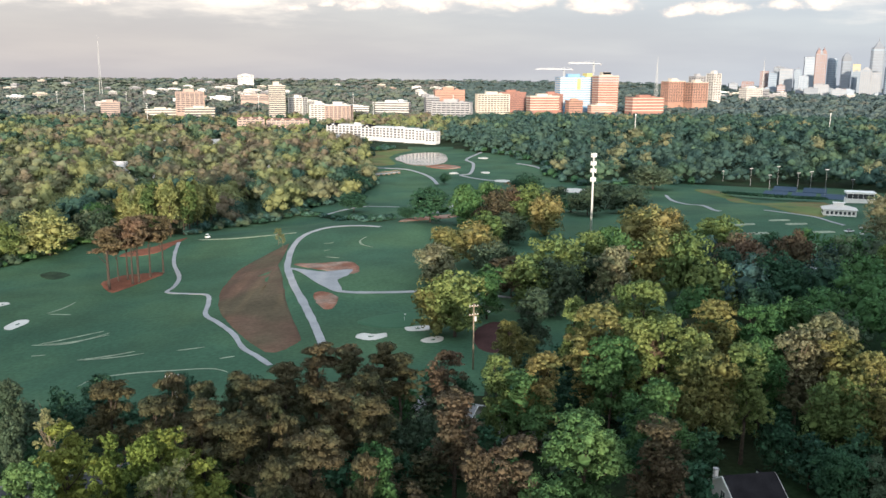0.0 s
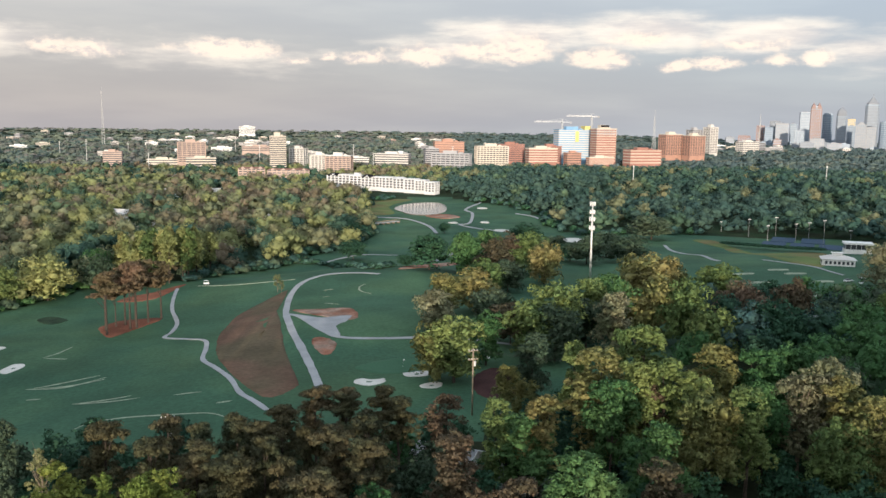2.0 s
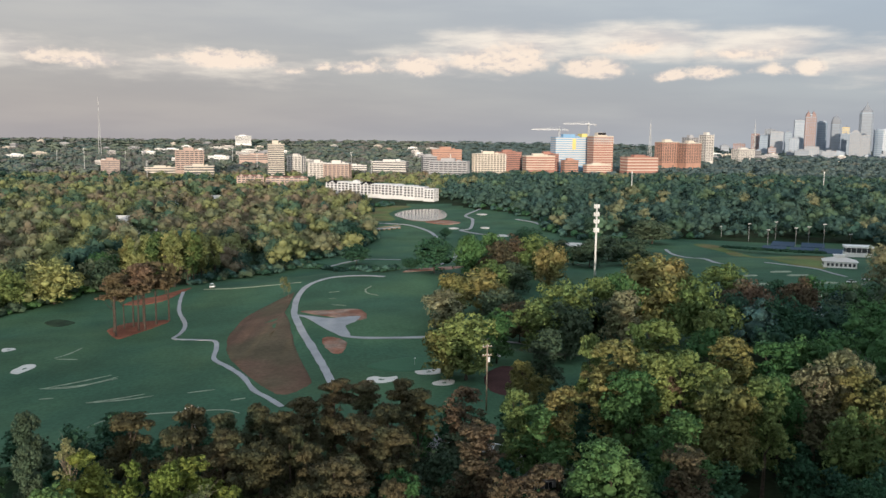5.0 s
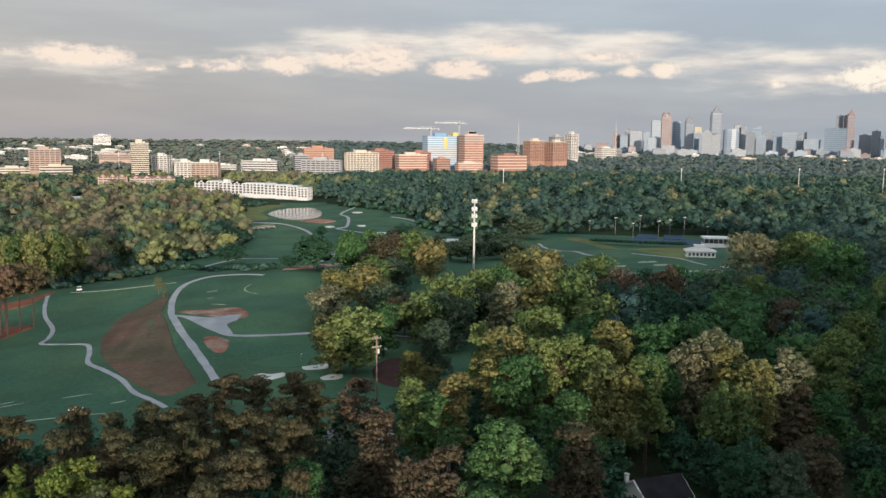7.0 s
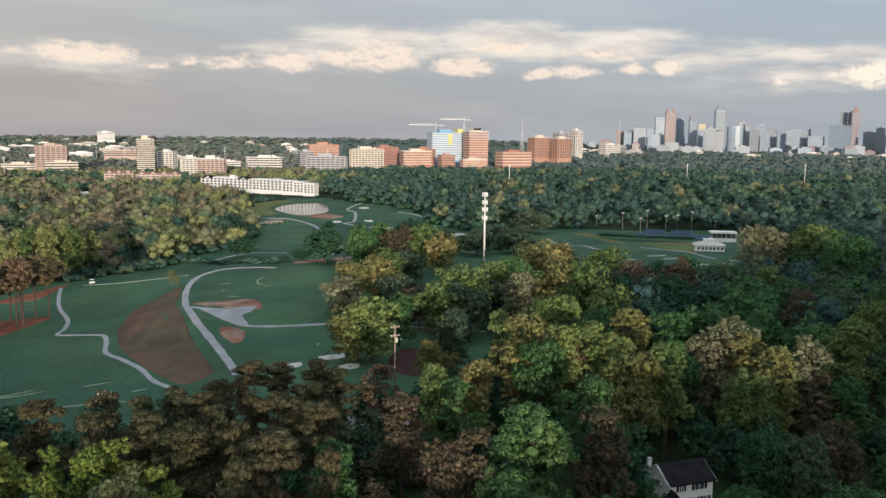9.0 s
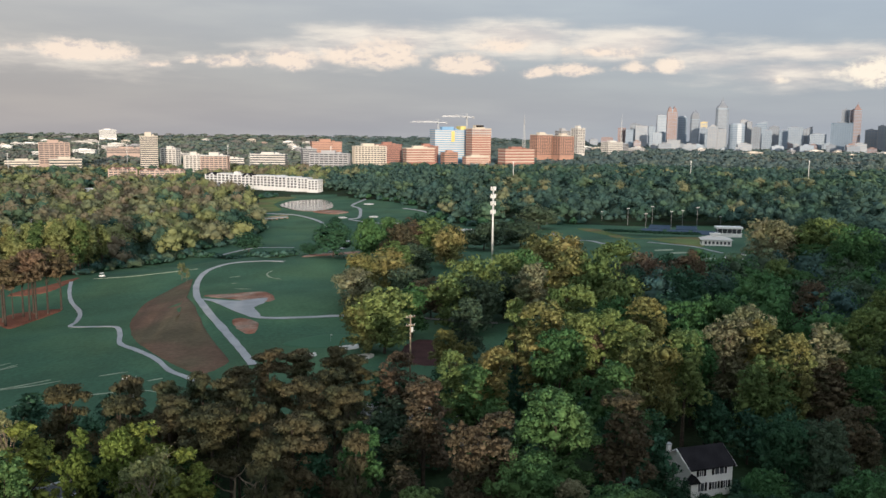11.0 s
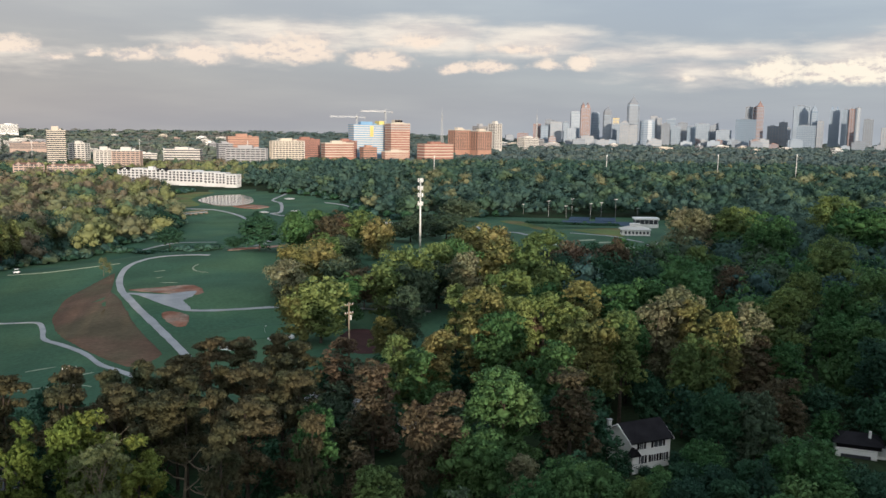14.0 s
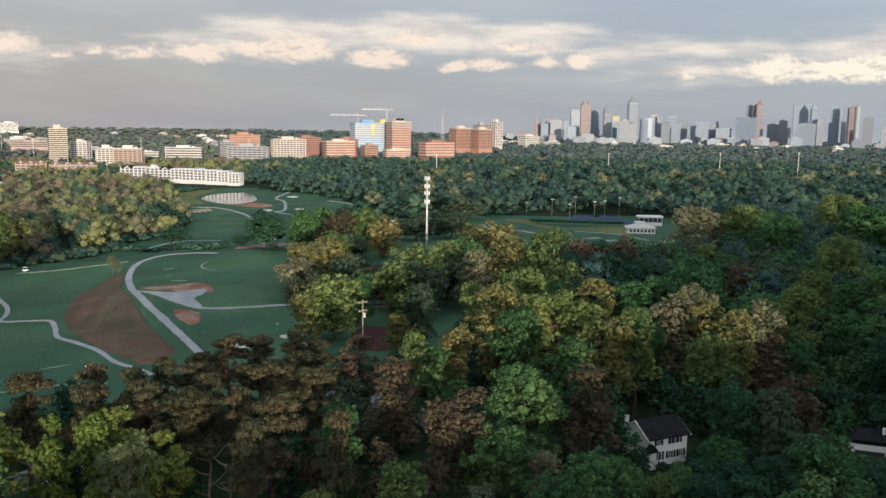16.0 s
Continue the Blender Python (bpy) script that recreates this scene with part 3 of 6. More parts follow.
patch("dry_grass", RANGE_GRASS, RANGE_TURF, "strip of drier yellowish grass by the courts", "grass", 0.15)
patch("clay_edge", CLAY_EDGE, CLAY, "raw red clay at the edge of the apron", "clay", 0.09)
patch("apron", APRON, CONCRETE, "pale gravel apron where cart paths meet", "apron", 0.11)
patch("clay_spot", CLAY_SPOT, CLAY, "bare red clay spot in the turf", "clay", 0.09)
patch("clay_ridge", CLAY_RIDGE, CLAY, "bare red clay ridge above the creek", "clay", 0.15)
patch("dry_grass", [(-14, 790), (-16, 860), (-14, 920), (8, 950), (30, 945), (12, 900), (4, 850), (10, 800)], RANGE_TURF, "dry olive grass on the pond's shore", "grass", 0.2)
patch("pond_bank", POND_BANK, CLAY, "red clay shore of the pond", "clay", 0.3)
patch("straw_bed", [(29.8, 238.4), (36.2, 248.5), (42.8, 244.8), (42.7, 230.1), (37.5, 220.4), (30.2, 223.0)], DARK_STRAW, "dark maroon mulch bed under the trees", "mulch bed", 0.09)
STREET = [(-78, 145), (-62, 149.5), (-50, 153.5), (-42, 158.5), (-34, 165.5), (-26, 175)]
ribbon("road", STREET, 6.5, ASPHALT, "grey asphalt street between garden trees", "road", lift=0.12)
for off in (-3.7, 3.7):
    ribbon("kerb", [(x - 0.55 * off, y + 0.84 * off) for x, y in STREET], 0.8, CONCRETE, "pale concrete kerb along the street", "kerb", lift=0.27)
for sand in (SAND_A, SAND_B, SAND_C, SAND_D, SAND_WEST, SAND_WEST_FAR):
    patch("sand_bunker", sand, SAND, "white sand bunker sunk in the turf", "bunker", 0.12, ragged=0.35, dish=0.15)
for (bx, by), half in zip(FAR_SAND, (9, 4, 5, 4, 6)):
    patch("sand_bunker", [(bx + half * math.cos(a), by + half * 1.3 * math.sin(a)) for a in (0, 0.8, 1.7, 2.6, 3.4, 4.3, 5.3)], SAND,
          "pale sand bunker on the far fairway", "bunker", 0.4, ragged=1.5)
for bx, by in TEE_DASH:
    patch("tee_mat", [(bx - 5, by - 1.5), (bx + 4, by - 2), (bx + 5, by + 1.5), (bx - 4, by + 2)], SEAM, "pale worn tee strip on the range", "tee", 0.15)


def pond():
    p = spline(POND, 8, True)
    z = float(ground_z(*p.T).max()) + 0.15
    c = p.mean(0)
    n = len(p)
    v = [(*q, z) for q in p] + [(*(c + (q - c) * 1.02), z - 4) for q in p]
    f = [tuple(range(n))] + [(i, (i + 1) % n, n + (i + 1) % n, n + i) for i in range(n)]
    tagged(new("pond", mesh_of("pond", v, f, WATER)), "still brown pond that mirrors the sky", "pond", kind="structure")


pond()

# ---- trees ----
def crown_blobs(kind, rng):
    """Clump centres and radii in a crown of unit half width over a unit tree height (x, y in half widths; z in heights)."""
    out = []
    if kind in ("pine", "russet"):
        for k in range(24):
            t = rng.uniform(0, 1)
            z = (0.46 + 0.48 * t) if kind == "pine" else (0.56 + 0.4 * t)
            reach = (0.9 - 0.55 * t) * rng.uniform(0.35, 1.0)
            a = k * 2.4 + rng.uniform(-0.6, 0.6)
            out.append((reach * math.cos(a), reach * math.sin(a), z, rng.uniform(0.3, 0.5), 0.05))
        out.append((0, 0, 0.94, 0.42, 0.05))
    elif kind == "cone":
        for k in range(14):
            t = k / 13
            a = k * 2.4
            reach = 0.62 * (1 - t)
            out.append((reach * math.cos(a), reach * math.sin(a), 0.12 + 0.83 * t, 0.5 * (1 - t) + 0.14, 0.1))
    elif kind == "bare":
        for k in range(26):
            a, t = k * 2.4 + rng.uniform(-0.5, 0.5), rng.uniform(0, 1)
            reach = rng.uniform(0.25, 0.9) * (1 - 0.45 * t)
            out.append((reach * math.cos(a), reach * math.sin(a), 0.42 + 0.52 * t, rng.uniform(0.16, 0.3), 0.08))
    else:
        for k in range(34):
            t = rng.uniform(0, 1) ** 0.85
            z = 0.2 + 0.7 * t
            reach = math.sqrt(max(0.04, 1 - ((t - 0.42) / 0.66) ** 2)) * rng.uniform(0.35, 0.82)
            a = k * 2.4 + rng.uniform(-0.6, 0.6)
            out.append((reach * math.cos(a), reach * math.sin(a), z, rng.uniform(0.22, 0.42), 0.075))
        out += [(0.05, 0, 0.88, 0.36, 0.08), (0, 0, 0.62, 0.5, 0.1), (0, 0, 0.42, 0.5, 0.1)]
    return out


def tufts(blobs, many, rng, aspect, share=0.42):
    """Smaller clumps over each clump, so that a crown breaks up at two sizes."""
    out = []
    for x, y, z, r, t in blobs:
        for k in range(many):
            a, up = rng.uniform(0, 6.283), rng.uniform(-0.55, 1.0)
            f = math.sqrt(max(0.0, 1 - up * up)) * r * 0.78
            out.append((x + f * math.cos(a), y + f * math.sin(a), z + up * r * aspect * 0.85, r * share * rng.uniform(0.75, 1.3), t))
    return out


def leaf_cloud(blobs, count, size, rng, half, height, loose=0.5, slim=0.4, cap=0.18):
    """Small leaf clumps over the shells of the blobs, as loose three-sided faces, in metres, with the soft normals of the clump."""
    b = np.array(blobs)
    weight = b[:, 3] ** 2
    pick = rng.choice(len(b), count, p=weight / weight.sum())
    d = rng.normal(size=(count, 3))
    d /= np.linalg.norm(d, axis=1)[:, None]
    d[:, 2] = np.where(d[:, 2] < -0.35, -d[:, 2], d[:, 2])
    depth = rng.uniform(0.74, 1.08, count)[:, None]
    tall = np.where(b[pick, 4] < 0.06, b[pick, 4] * height, np.minimum(b[pick, 3] * half * 0.85, cap * height))
    rad = np.column_stack([b[pick, 3] * half, b[pick, 3] * half, tall])
    pos = b[pick, :3] * (half, half, height) + d * rad * depth
    normal = d * 0.75 + rng.normal(size=(count, 3)) * loose
    normal /= np.linalg.norm(normal, axis=1)[:, None]
    u = np.cross(normal, rng.normal(size=(count, 3)))
    u /= np.linalg.norm(u, axis=1)[:, None]
    w = np.cross(normal, u)
    s = size * rng.uniform(0.6, 1.3, count)[:, None]
    v = np.stack([pos - u * s * 0.6, pos + u * s * 0.45 + w * s * slim, pos + u * s * 0.3 - w * s * slim * 1.1], 1)
    soft = d + rng.normal(size=(count, 3)) * loose * 0.6
    soft /= np.linalg.norm(soft, axis=1)[:, None]
    turned = (normal * soft).sum(1) > 0
    v[turned] = v[turned][:, ::-1]
    return v.reshape(-1, 3), np.repeat(soft, 3, axis=0)


BALL = bmesh.new()
bmesh.ops.create_icosphere(BALL, subdivisions=1, radius=1.0)
BALL_V = np.array([v.co[:] for v in BALL.verts])
BALL_F = np.array([[v.index for v in f.verts] for f in BALL.faces])
BALL.free()


def hearts(blobs, rng, half, height, cap=0.18, shrink=0.86):
    """The dense leafy heart of each clump: an uneven ball, in metres, as loose faces with soft normals."""
    vs, ns = [], []
    for x, y, z, r, t in blobs:
        tall = t * height if t < 0.06 else min(r * half * 0.85, cap * height)
        k = rng.uniform(0.66, 1.18, len(BALL_V))[:, None] * shrink
        g = BALL_V * k * (r * half, r * half, tall) + (x * half, y * half, z * height)
        vs.append(g[BALL_F].reshape(-1, 3))
        rough = BALL_V + rng.normal(size=BALL_V.shape) * 0.45
        ns.append((rough / np.linalg.norm(rough, axis=1)[:, None])[BALL_F].reshape(-1, 3))
    return np.concatenate(vs), np.concatenate(ns)


def quick_mesh(name, v, normals, mat, sides=3):
    me = bpy.data.meshes.new(name)
    n = len(v) // sides
    me.vertices.add(len(v))
    me.vertices.foreach_set("co", np.asarray(v, np.float32).ravel())
    me.loops.add(n * sides)
    me.loops.foreach_set("vertex_index", np.arange(n * sides, dtype=np.int32))
    me.polygons.add(n)
    me.polygons.foreach_set("loop_start", np.arange(n, dtype=np.int32) * sides)
    me.polygons.foreach_set("use_smooth", np.ones(n, bool))
    me.materials.append(mat)
    me.update(calc_edges=True)
    me.normals_split_custom_set_from_vertices(np.asarray(normals, np.float32).tolist())
    return me


def trunk_shape(kind, rng, half, height, blobs):
    bole = {"pine": 0.93, "russet": 0.93, "cone": 0.9}.get(kind, 0.72)
    r = {"pine": 0.014, "russet": 0.014, "bare": 0.009}.get(kind, 0.015) * height
    lean = rng.uniform(-0.02, 0.02, 2) * height
    pts = [(lean[0] * t * t, lean[1] * t * t, height * bole * t - 0.6 * (t == 0)) for t in (0, 0.15, 0.4, 0.7, 1)]
    shapes = [tube(pts, [r * 1.35, r, r * 0.85, r * 0.6, r * 0.2], 6)]
    many = 14 if kind == "bare" else 6
    for x, y, z, br, _ in blobs[:many]:
        z0 = max(0.25, z - 0.16 - 0.1 * abs(x))
        a = Vector((lean[0] * z0 * z0, lean[1] * z0 * z0, z0 * height))
        e = Vector((x * half, y * half, z * height))
        m = a.lerp(e, 0.5) + Vector((0, 0, -0.02 * height))
        shapes.append(tube([a, m, e], [r * 0.42, r * 0.28, r * 0.1], 4))
        if kind == "bare":
            for k in range(3):
                tip = e + Vector(rng.normal(size=3)) * half * 0.3
                shapes.append(tube([m, e.lerp(tip, 0.5), tip], [r * 0.2, r * 0.12, r * 0.05], 3))
    return join(*shapes)


WORDS = {
    "gold": ("golden yellow", "tree"), "lime": ("yellow-green", "tree"), "green": ("fresh green", "tree"), "dark": ("deep green", "tree"),
    "rust": ("rusty brown", "tree"), "pine": ("rust-tinged needled", "pine tree"), "spring": ("sunlit lime-green", "tree"), "tan": ("pale tan flowering", "tree"), "russet": ("sunlit russet needled", "pine tree"), "pale": ("pale yellow-green", "tree"),
    "olive": ("olive green", "tree"), "bare": ("half-bare budding", "tree"), "cone": ("dark cone-shaped evergreen", "tree"), "teal": ("blue-green", "tree"),
}
PROTO = {}


def prototype(kind, level, seed, half):
    """One tree, 22 m high and of the given half width, with trunk and crown, to copy."""
    key = (kind, level, seed, half)
    if key not in PROTO:
        rng = np.random.default_rng(sum(map(ord, kind)) * 100 + seed * 7 + level)
        height = 22.0
        blobs = crown_blobs(kind, rng)
        if level:
            blobs = [(x, y, z - (0.08 if half > 6 else 0), r * 1.25, t) for x, y, z, r, t in blobs]
        count, size = {0: (12500, 0.4), 1: (4200, 0.7), 2: (1300, 0.95)}[level]
        needled = kind in ("pine", "russet")
        if needled:
            count, size = int(count * 1.05), size * 0.8
        if kind == "bare":
            count, size = int(count * 0.95), size * 0.66
        fine = tufts(blobs, {0: 13, 1: 7, 2: 4}[level], rng, half / height, {0: 0.33, 1: 0.42, 2: 0.45}[level]) if not needled else [
            (x + rng.normal() * r * 0.5, y + rng.normal() * r * 0.5, z + rng.uniform(-0.012, 0.02), r * rng.uniform(0.35, 0.6), 0.034) for x, y, z, r, t in blobs for k in range(6)]
        v, n = leaf_cloud(fine, count, size * (half / 5) ** 0.6, rng, half, height, 0.5, 0.36)
        if kind != "bare":
            hv, hn = hearts(fine if needled else blobs, rng, half, height, shrink=0.55 if needled else 0.44)
            v, n = np.concatenate([v, hv]), np.concatenate([n, hn])
        crown = quick_mesh("crown", v, n, LEAF[kind])
        ts = trunk_shape(kind, rng, half, height, blobs if level < 2 else blobs[:3])
        trunk = mesh_of("trunk", ts[0], ts[1], BARK_PALE if kind in ("bare", "tan") else BARK)
        PROTO[key] = (trunk, crown)
    return PROTO[key]


COUNT = [0]


def tree(x, y, height, half, kind, level, where, group, z=None):
    COUNT[0] += 1
    rng = random.Random(COUNT[0])
    form = min((4.2, 6.5, 10.5), key=lambda w: abs(w - 22 * half / height))
    trunk, crown = prototype(kind, level, rng.randrange(3), form)
    look_word, cat = WORDS[kind]
    ob = new(cat.replace(" ", "_"))
    gz_ = float(ground_z(x, y)) if z is None else z
    ob.matrix_basis = Matrix.LocRotScale((x, y, gz_), Euler((0, 0, rng.uniform(0, 6.28))), (half / form, half / form, height / 22))
    tagged(ob, f"{'slender' if height > 4.5 * half else 'broad'} {look_word} {cat} {where}", cat, group)
    for nm, me in (("trunk", trunk), ("crown", crown)):
        c = new(nm, me)
        c.parent = ob
    return ob


NEAR_PINES = [
    (-42.8, 145.0, 23, 4.1, 'pine'),
    (-32.8, 149.1, 23, 3.1, 'pine'),
    (-33.1, 137.4, 23, 3.4, 'pine'),
    (-26.5, 144.7, 23, 2.7, 'pine'),
    (-20.8, 147.9, 23, 3.2, 'pine'),
    (-25.2, 136.3, 23, 3.8, 'pine'),
    (-18.5, 129.4, 23, 4.6, 'pine'),
    (-14.7, 161.5, 20, 4.1, 'pine'),
    (-16.1, 145.6, 23, 3.2, 'pine'),
    (-9.1, 172.1, 20, 3.7, 'pine'),
    (-3.0, 171.4, 20, 3.8, 'pine'),
    (4.8, 171.7, 20, 3.2, 'pine'),
    (7.9, 164.4, 20, 3.7, 'pine'),
    (2.0, 146.0, 23, 4.0, 'pine'),
    (-3.6, 140.9, 23, 4.9, 'pine'),
    (-8.0, 142.1, 23, 2.3, 'pine'),
    (3.2, 134.9, 23, 3.7, 'pine'),
    (-10.2, 128.8, 23, 2.4, 'pine'),
    (-6.1, 121.9, 23, 4.3, 'pine'),
    (-10.3, 113.4, 23, 2.4, 'pine'),
]
NEAR_PINES_B = [
    (2.1, 113.3, 23, 2.3, 'pine'),
    (-14.5, 137.8, 23, 3.0, 'pine'),
    (17.4, 169.5, 20, 4.6, 'rust'),
    (16.8, 138.4, 23, 5.1, 'rust'),
]
NEAR_LIME = [
    (-49.0, 134.4, 22.5, 3.2, 'bare'),
    (-45.3, 130.2, 22.5, 4.9, 'lime'),
    (-37.1, 125.9, 22.5, 3.3, 'lime'),
    (-31.2, 124.4, 22.0, 3.2, 'lime'),
    (-28.0, 127.8, 22.5, 4.9, 'lime'),
    (-21.5, 120.0, 20.5, 3.8, 'lime'),
    (-26.0, 116.3, 21.5, 5.4, 'bare'),
    (3.5, 118.1, 22.5, 3.7, 'green'),
    (-45.2, 117.3, 22.5, 4.3, 'green'),
    (-62.4, 151.2, 22.5, 3.0, 'olive'),
    (-55.2, 133.5, 22.5, 2.7, 'olive'),
]
NEAR_MIXED = [
    (25.3, 121.9, 22, 5.0, 'rust'),
    (19.0, 117.6, 22, 3.3, 'rust'),
    (47.8, 123.7, 22.5, 5.0, 'rust'),
    (36.5, 126.3, 22, 7.4, 'green'),
    (35.3, 159.1, 22, 4.9, 'gold'),
    (31.3, 157.9, 18, 6.4, 'green'),
    (26.3, 158.9, 22, 3.6, 'lime'),
    (64.9, 151.1, 24, 6.7, 'gold'),
    (51.5, 138.6, 22.5, 6.1, 'green'),
    (35.0, 204.5, 14, 4.0, 'gold'),
    (38.5, 199.4, 12, 3.6, 'gold'),
    (42.3, 211.6, 20, 6.4, 'olive'),
]
EAST_GROVE = [
    (48.4, 169.1, 29, 6.8, 'gold'),
    (46.2, 180.4, 28, 3.9, 'lime'),
    (64.1, 190.6, 28, 6.6, 'lime'),
    (58.9, 190.6, 28, 3.6, 'lime'),
    (61.2, 164.9, 27, 5.5, 'lime'),
    (55.0, 165.1, 27, 5.8, 'lime'),
    (49.1, 159.6, 24, 6.2, 'green'),
    (58.9, 166.1, 22, 3.9, 'rust'),
    (75.5, 175.3, 28, 6.3, 'gold'),
    (85.0, 175.6, 27, 5.8, 'green'),
    (94.3, 180.8, 26, 7.8, 'green'),
    (73.1, 151.8, 26, 5.0, 'lime'),
    (89.4, 164.8, 26, 6.0, 'tan'),
    (95.3, 158.6, 26, 6.1, 'gold'),
    (95.4, 148.7, 26, 4.6, 'gold'),
    (65.9, 161.5, 25, 4.9, 'lime'),
    (97.9, 170.3, 26, 5.5, 'green'),
]
MIDDLE_TREES = [
    (115.6, 352.0, 21, 12.1, 'gold'),
    (113.6, 370.0, 18, 7.3, 'gold'),
    (95.7, 280.9, 22, 10.8, 'gold'),
    (102.2, 270.1, 22, 7.5, 'lime'),
    (134.0, 327.4, 20, 9.1, 'lime'),
    (105.0, 253.5, 18, 7.1, 'lime'),
    (124.7, 281.6, 20, 9.0, 'rust'),
    (147.1, 307.6, 18, 5.3, 'dark'),
    (150.6, 297.6, 19, 6.9, 'rust'),
    (124.6, 252.2, 20, 8.3, 'dark'),
    (82.5, 288.8, 21, 8.8, 'green'),
    (74.3, 283.6, 23, 6.3, 'lime'),
    (75.0, 258.8, 22, 5.8, 'tan'),
    (59.5, 271.6, 22, 8.7, 'lime'),
    (48.8, 256.4, 21, 6.8, 'lime'),
    (56.6, 255.8, 18, 7.8, 'olive'),
    (34.9, 251.9, 18, 4.6, 'green'),
    (24.0, 234.8, 21, 7.0, 'lime'),
    (19.0, 237.6, 16, 6.3, 'gold'),
    (26.2, 305.7, 18, 5.9, 'gold'),
]
MIDDLE_TREES_B = [
    (38.8, 319.8, 17, 9.5, 'gold'),
    (46.4, 355.0, 17, 6.4, 'lime'),
    (21.3, 288.6, 14, 6.6, 'tan'),
    (41.7, 295.0, 14, 7.3, 'olive'),
    (45.6, 275.7, 14, 6.8, 'rust'),
    (70.0, 272.3, 16, 7.8, 'olive'),
    (127.2, 361.3, 18, 7.9, 'gold'),
]
COPSE = [
    (42.6, 412.9, 20, 7.4, 'green'),
    (55.2, 434.8, 20, 7.9, 'green'),
    (66.0, 433.0, 20, 9.1, 'rust'),
    (75.8, 422.4, 20, 8.9, 'lime'),
    (78.4, 397.3, 20, 7.7, 'gold'),
    (55.3, 392.9, 20, 8.2, 'rust'),
    (25.3, 420.0, 17, 9.6, 'dark'),
    (-25.7, 621.7, 16, 12.4, 'dark'),
    (-16.3, 522.2, 12, 7.2, 'dark'),
    (99.0, 588.1, 15, 10.3, 'dark'),
    (48.2, 665.3, 8, 4.1, 'dark'),
    (14.5, 434.5, 6, 4.5, 'dark'),
    (114.3, 466.2, 15, 9.9, 'olive'),
    (137.9, 515.6, 15, 11.0, 'olive'),
    (140.1, 479.7, 15, 12.0, 'olive'),
    (196.9, 617.7, 17, 13.4, 'olive'),
    (109.3, 486.0, 10, 8.6, 'dark'),
    (57.8, 372.3, 14, 7.8, 'olive'),
    (110.8, 536.2, 12, 8.5, 'olive'),
]
SHADE_TREES = [
    (94.9, 164.8, 27, 6.5, 'tan'),
    (106.3, 154.5, 27, 6.0, 'tan'),
    (131.5, 173.9, 24, 7.7, 'lime'),
    (148.3, 188.2, 25, 7.1, 'lime'),
    (151.8, 176.9, 24, 7.3, 'green'),
    (134.5, 160.3, 20, 5.1, 'green'),
    (81.7, 164.4, 22, 5.8, 'green'),
    (91.2, 150.8, 18, 7.7, 'lime'),
    (105.7, 151.9, 19, 6.7, 'rust'),
    (112.6, 150.1, 18, 6.0, 'green'),
    (204.8, 327.1, 27, 12.4, 'tan'),
    (222.4, 338.5, 20, 11.5, 'rust'),
    (173.3, 272.8, 19, 7.2, 'lime'),
    (174.9, 263.3, 16, 10.9, 'green'),
    (164.5, 238.0, 16, 7.9, 'rust'),
    (228.5, 326.4, 27, 14.2, 'lime'),
    (221.2, 294.0, 27, 12.5, 'green'),
    (220.2, 322.3, 17, 11.2, 'green'),
    (314.5, 363.2, 28, 17.9, 'lime'),
    (289.0, 318.4, 27, 16.9, 'green'),
]
SHADE_TREES_B = [
    (197.8, 231.9, 25, 11.0, 'lime'),
    (180.8, 195.1, 22, 10.7, 'green'),
    (135.0, 149.6, 22, 7.6, 'green'),
]
YARD_TREES = [
    (9.5, 116.0, 17, 3.1, 'rust'),
    (10.8, 109.1, 15, 5.4, 'lime'),
    (28.1, 116.7, 15, 6.4, 'green'),
    (34.8, 113.1, 12, 3.1, 'tan'),
    (39.4, 103.4, 14, 7.0, 'green'),
    (30.2, 99.8, 13, 5.1, 'green'),
    (69.4, 116.2, 8.5, 4.9, 'green'),
    (54.9, 105.9, 9, 4.4, 'green'),
    (65.5, 106.3, 9, 4.1, 'dark'),
    (73.4, 109.7, 9, 3.2, 'dark'),
    (51.2, 106.3, 8, 3.4, 'lime'),
    (63.2, 112.5, 7, 3.1, 'dark'),
    (48.9, 109.9, 8, 3.4, 'green'),
    (56.5, 100.8, 10, 4.8, 'dark'),
    (70.3, 101.8, 13, 3.8, 'cone'),
    (84.4, 107.6, 12, 8.2, 'green'),
    (63.1, 100.4, 10, 3.4, 'dark'),
    (89.0, 100.7, 10, 6.0, 'dark'),
    (81.6, 98.5, 9, 4.7, 'green'),
    (97.0, 131.0, 17, 5.3, 'rust'),
]
YARD_TREES_B = [
    (84.5, 122.4, 15, 5.8, 'olive'),
    (130.0, 139.0, 20, 7.5, 'dark'),
    (47.4, 117.8, 11, 1.8, 'cone'),
    (54.0, 118.4, 11, 2.6, 'cone'),
    (43.8, 124.3, 11, 2.1, 'cone'),
    (49.8, 133.8, 14, 4.4, 'dark'),
    (3.0, 124.9, 16, 5.3, 'rust'),
    (-1.0, 110.5, 12, 3.9, 'lime'),
    (80.0, 127.1, 14, 5.9, 'dark'),
    (124.0, 119.0, 11, 6.0, 'dark'),
    (-26.3, 138.8, 14, 5.2, 'bare'),
    (-20.7, 137.3, 13, 3.1, 'lime'),
    (-21.5, 127.2, 12, 5.8, 'green'),
    (-39.3, 131.5, 9, 3.0, 'olive'),
]

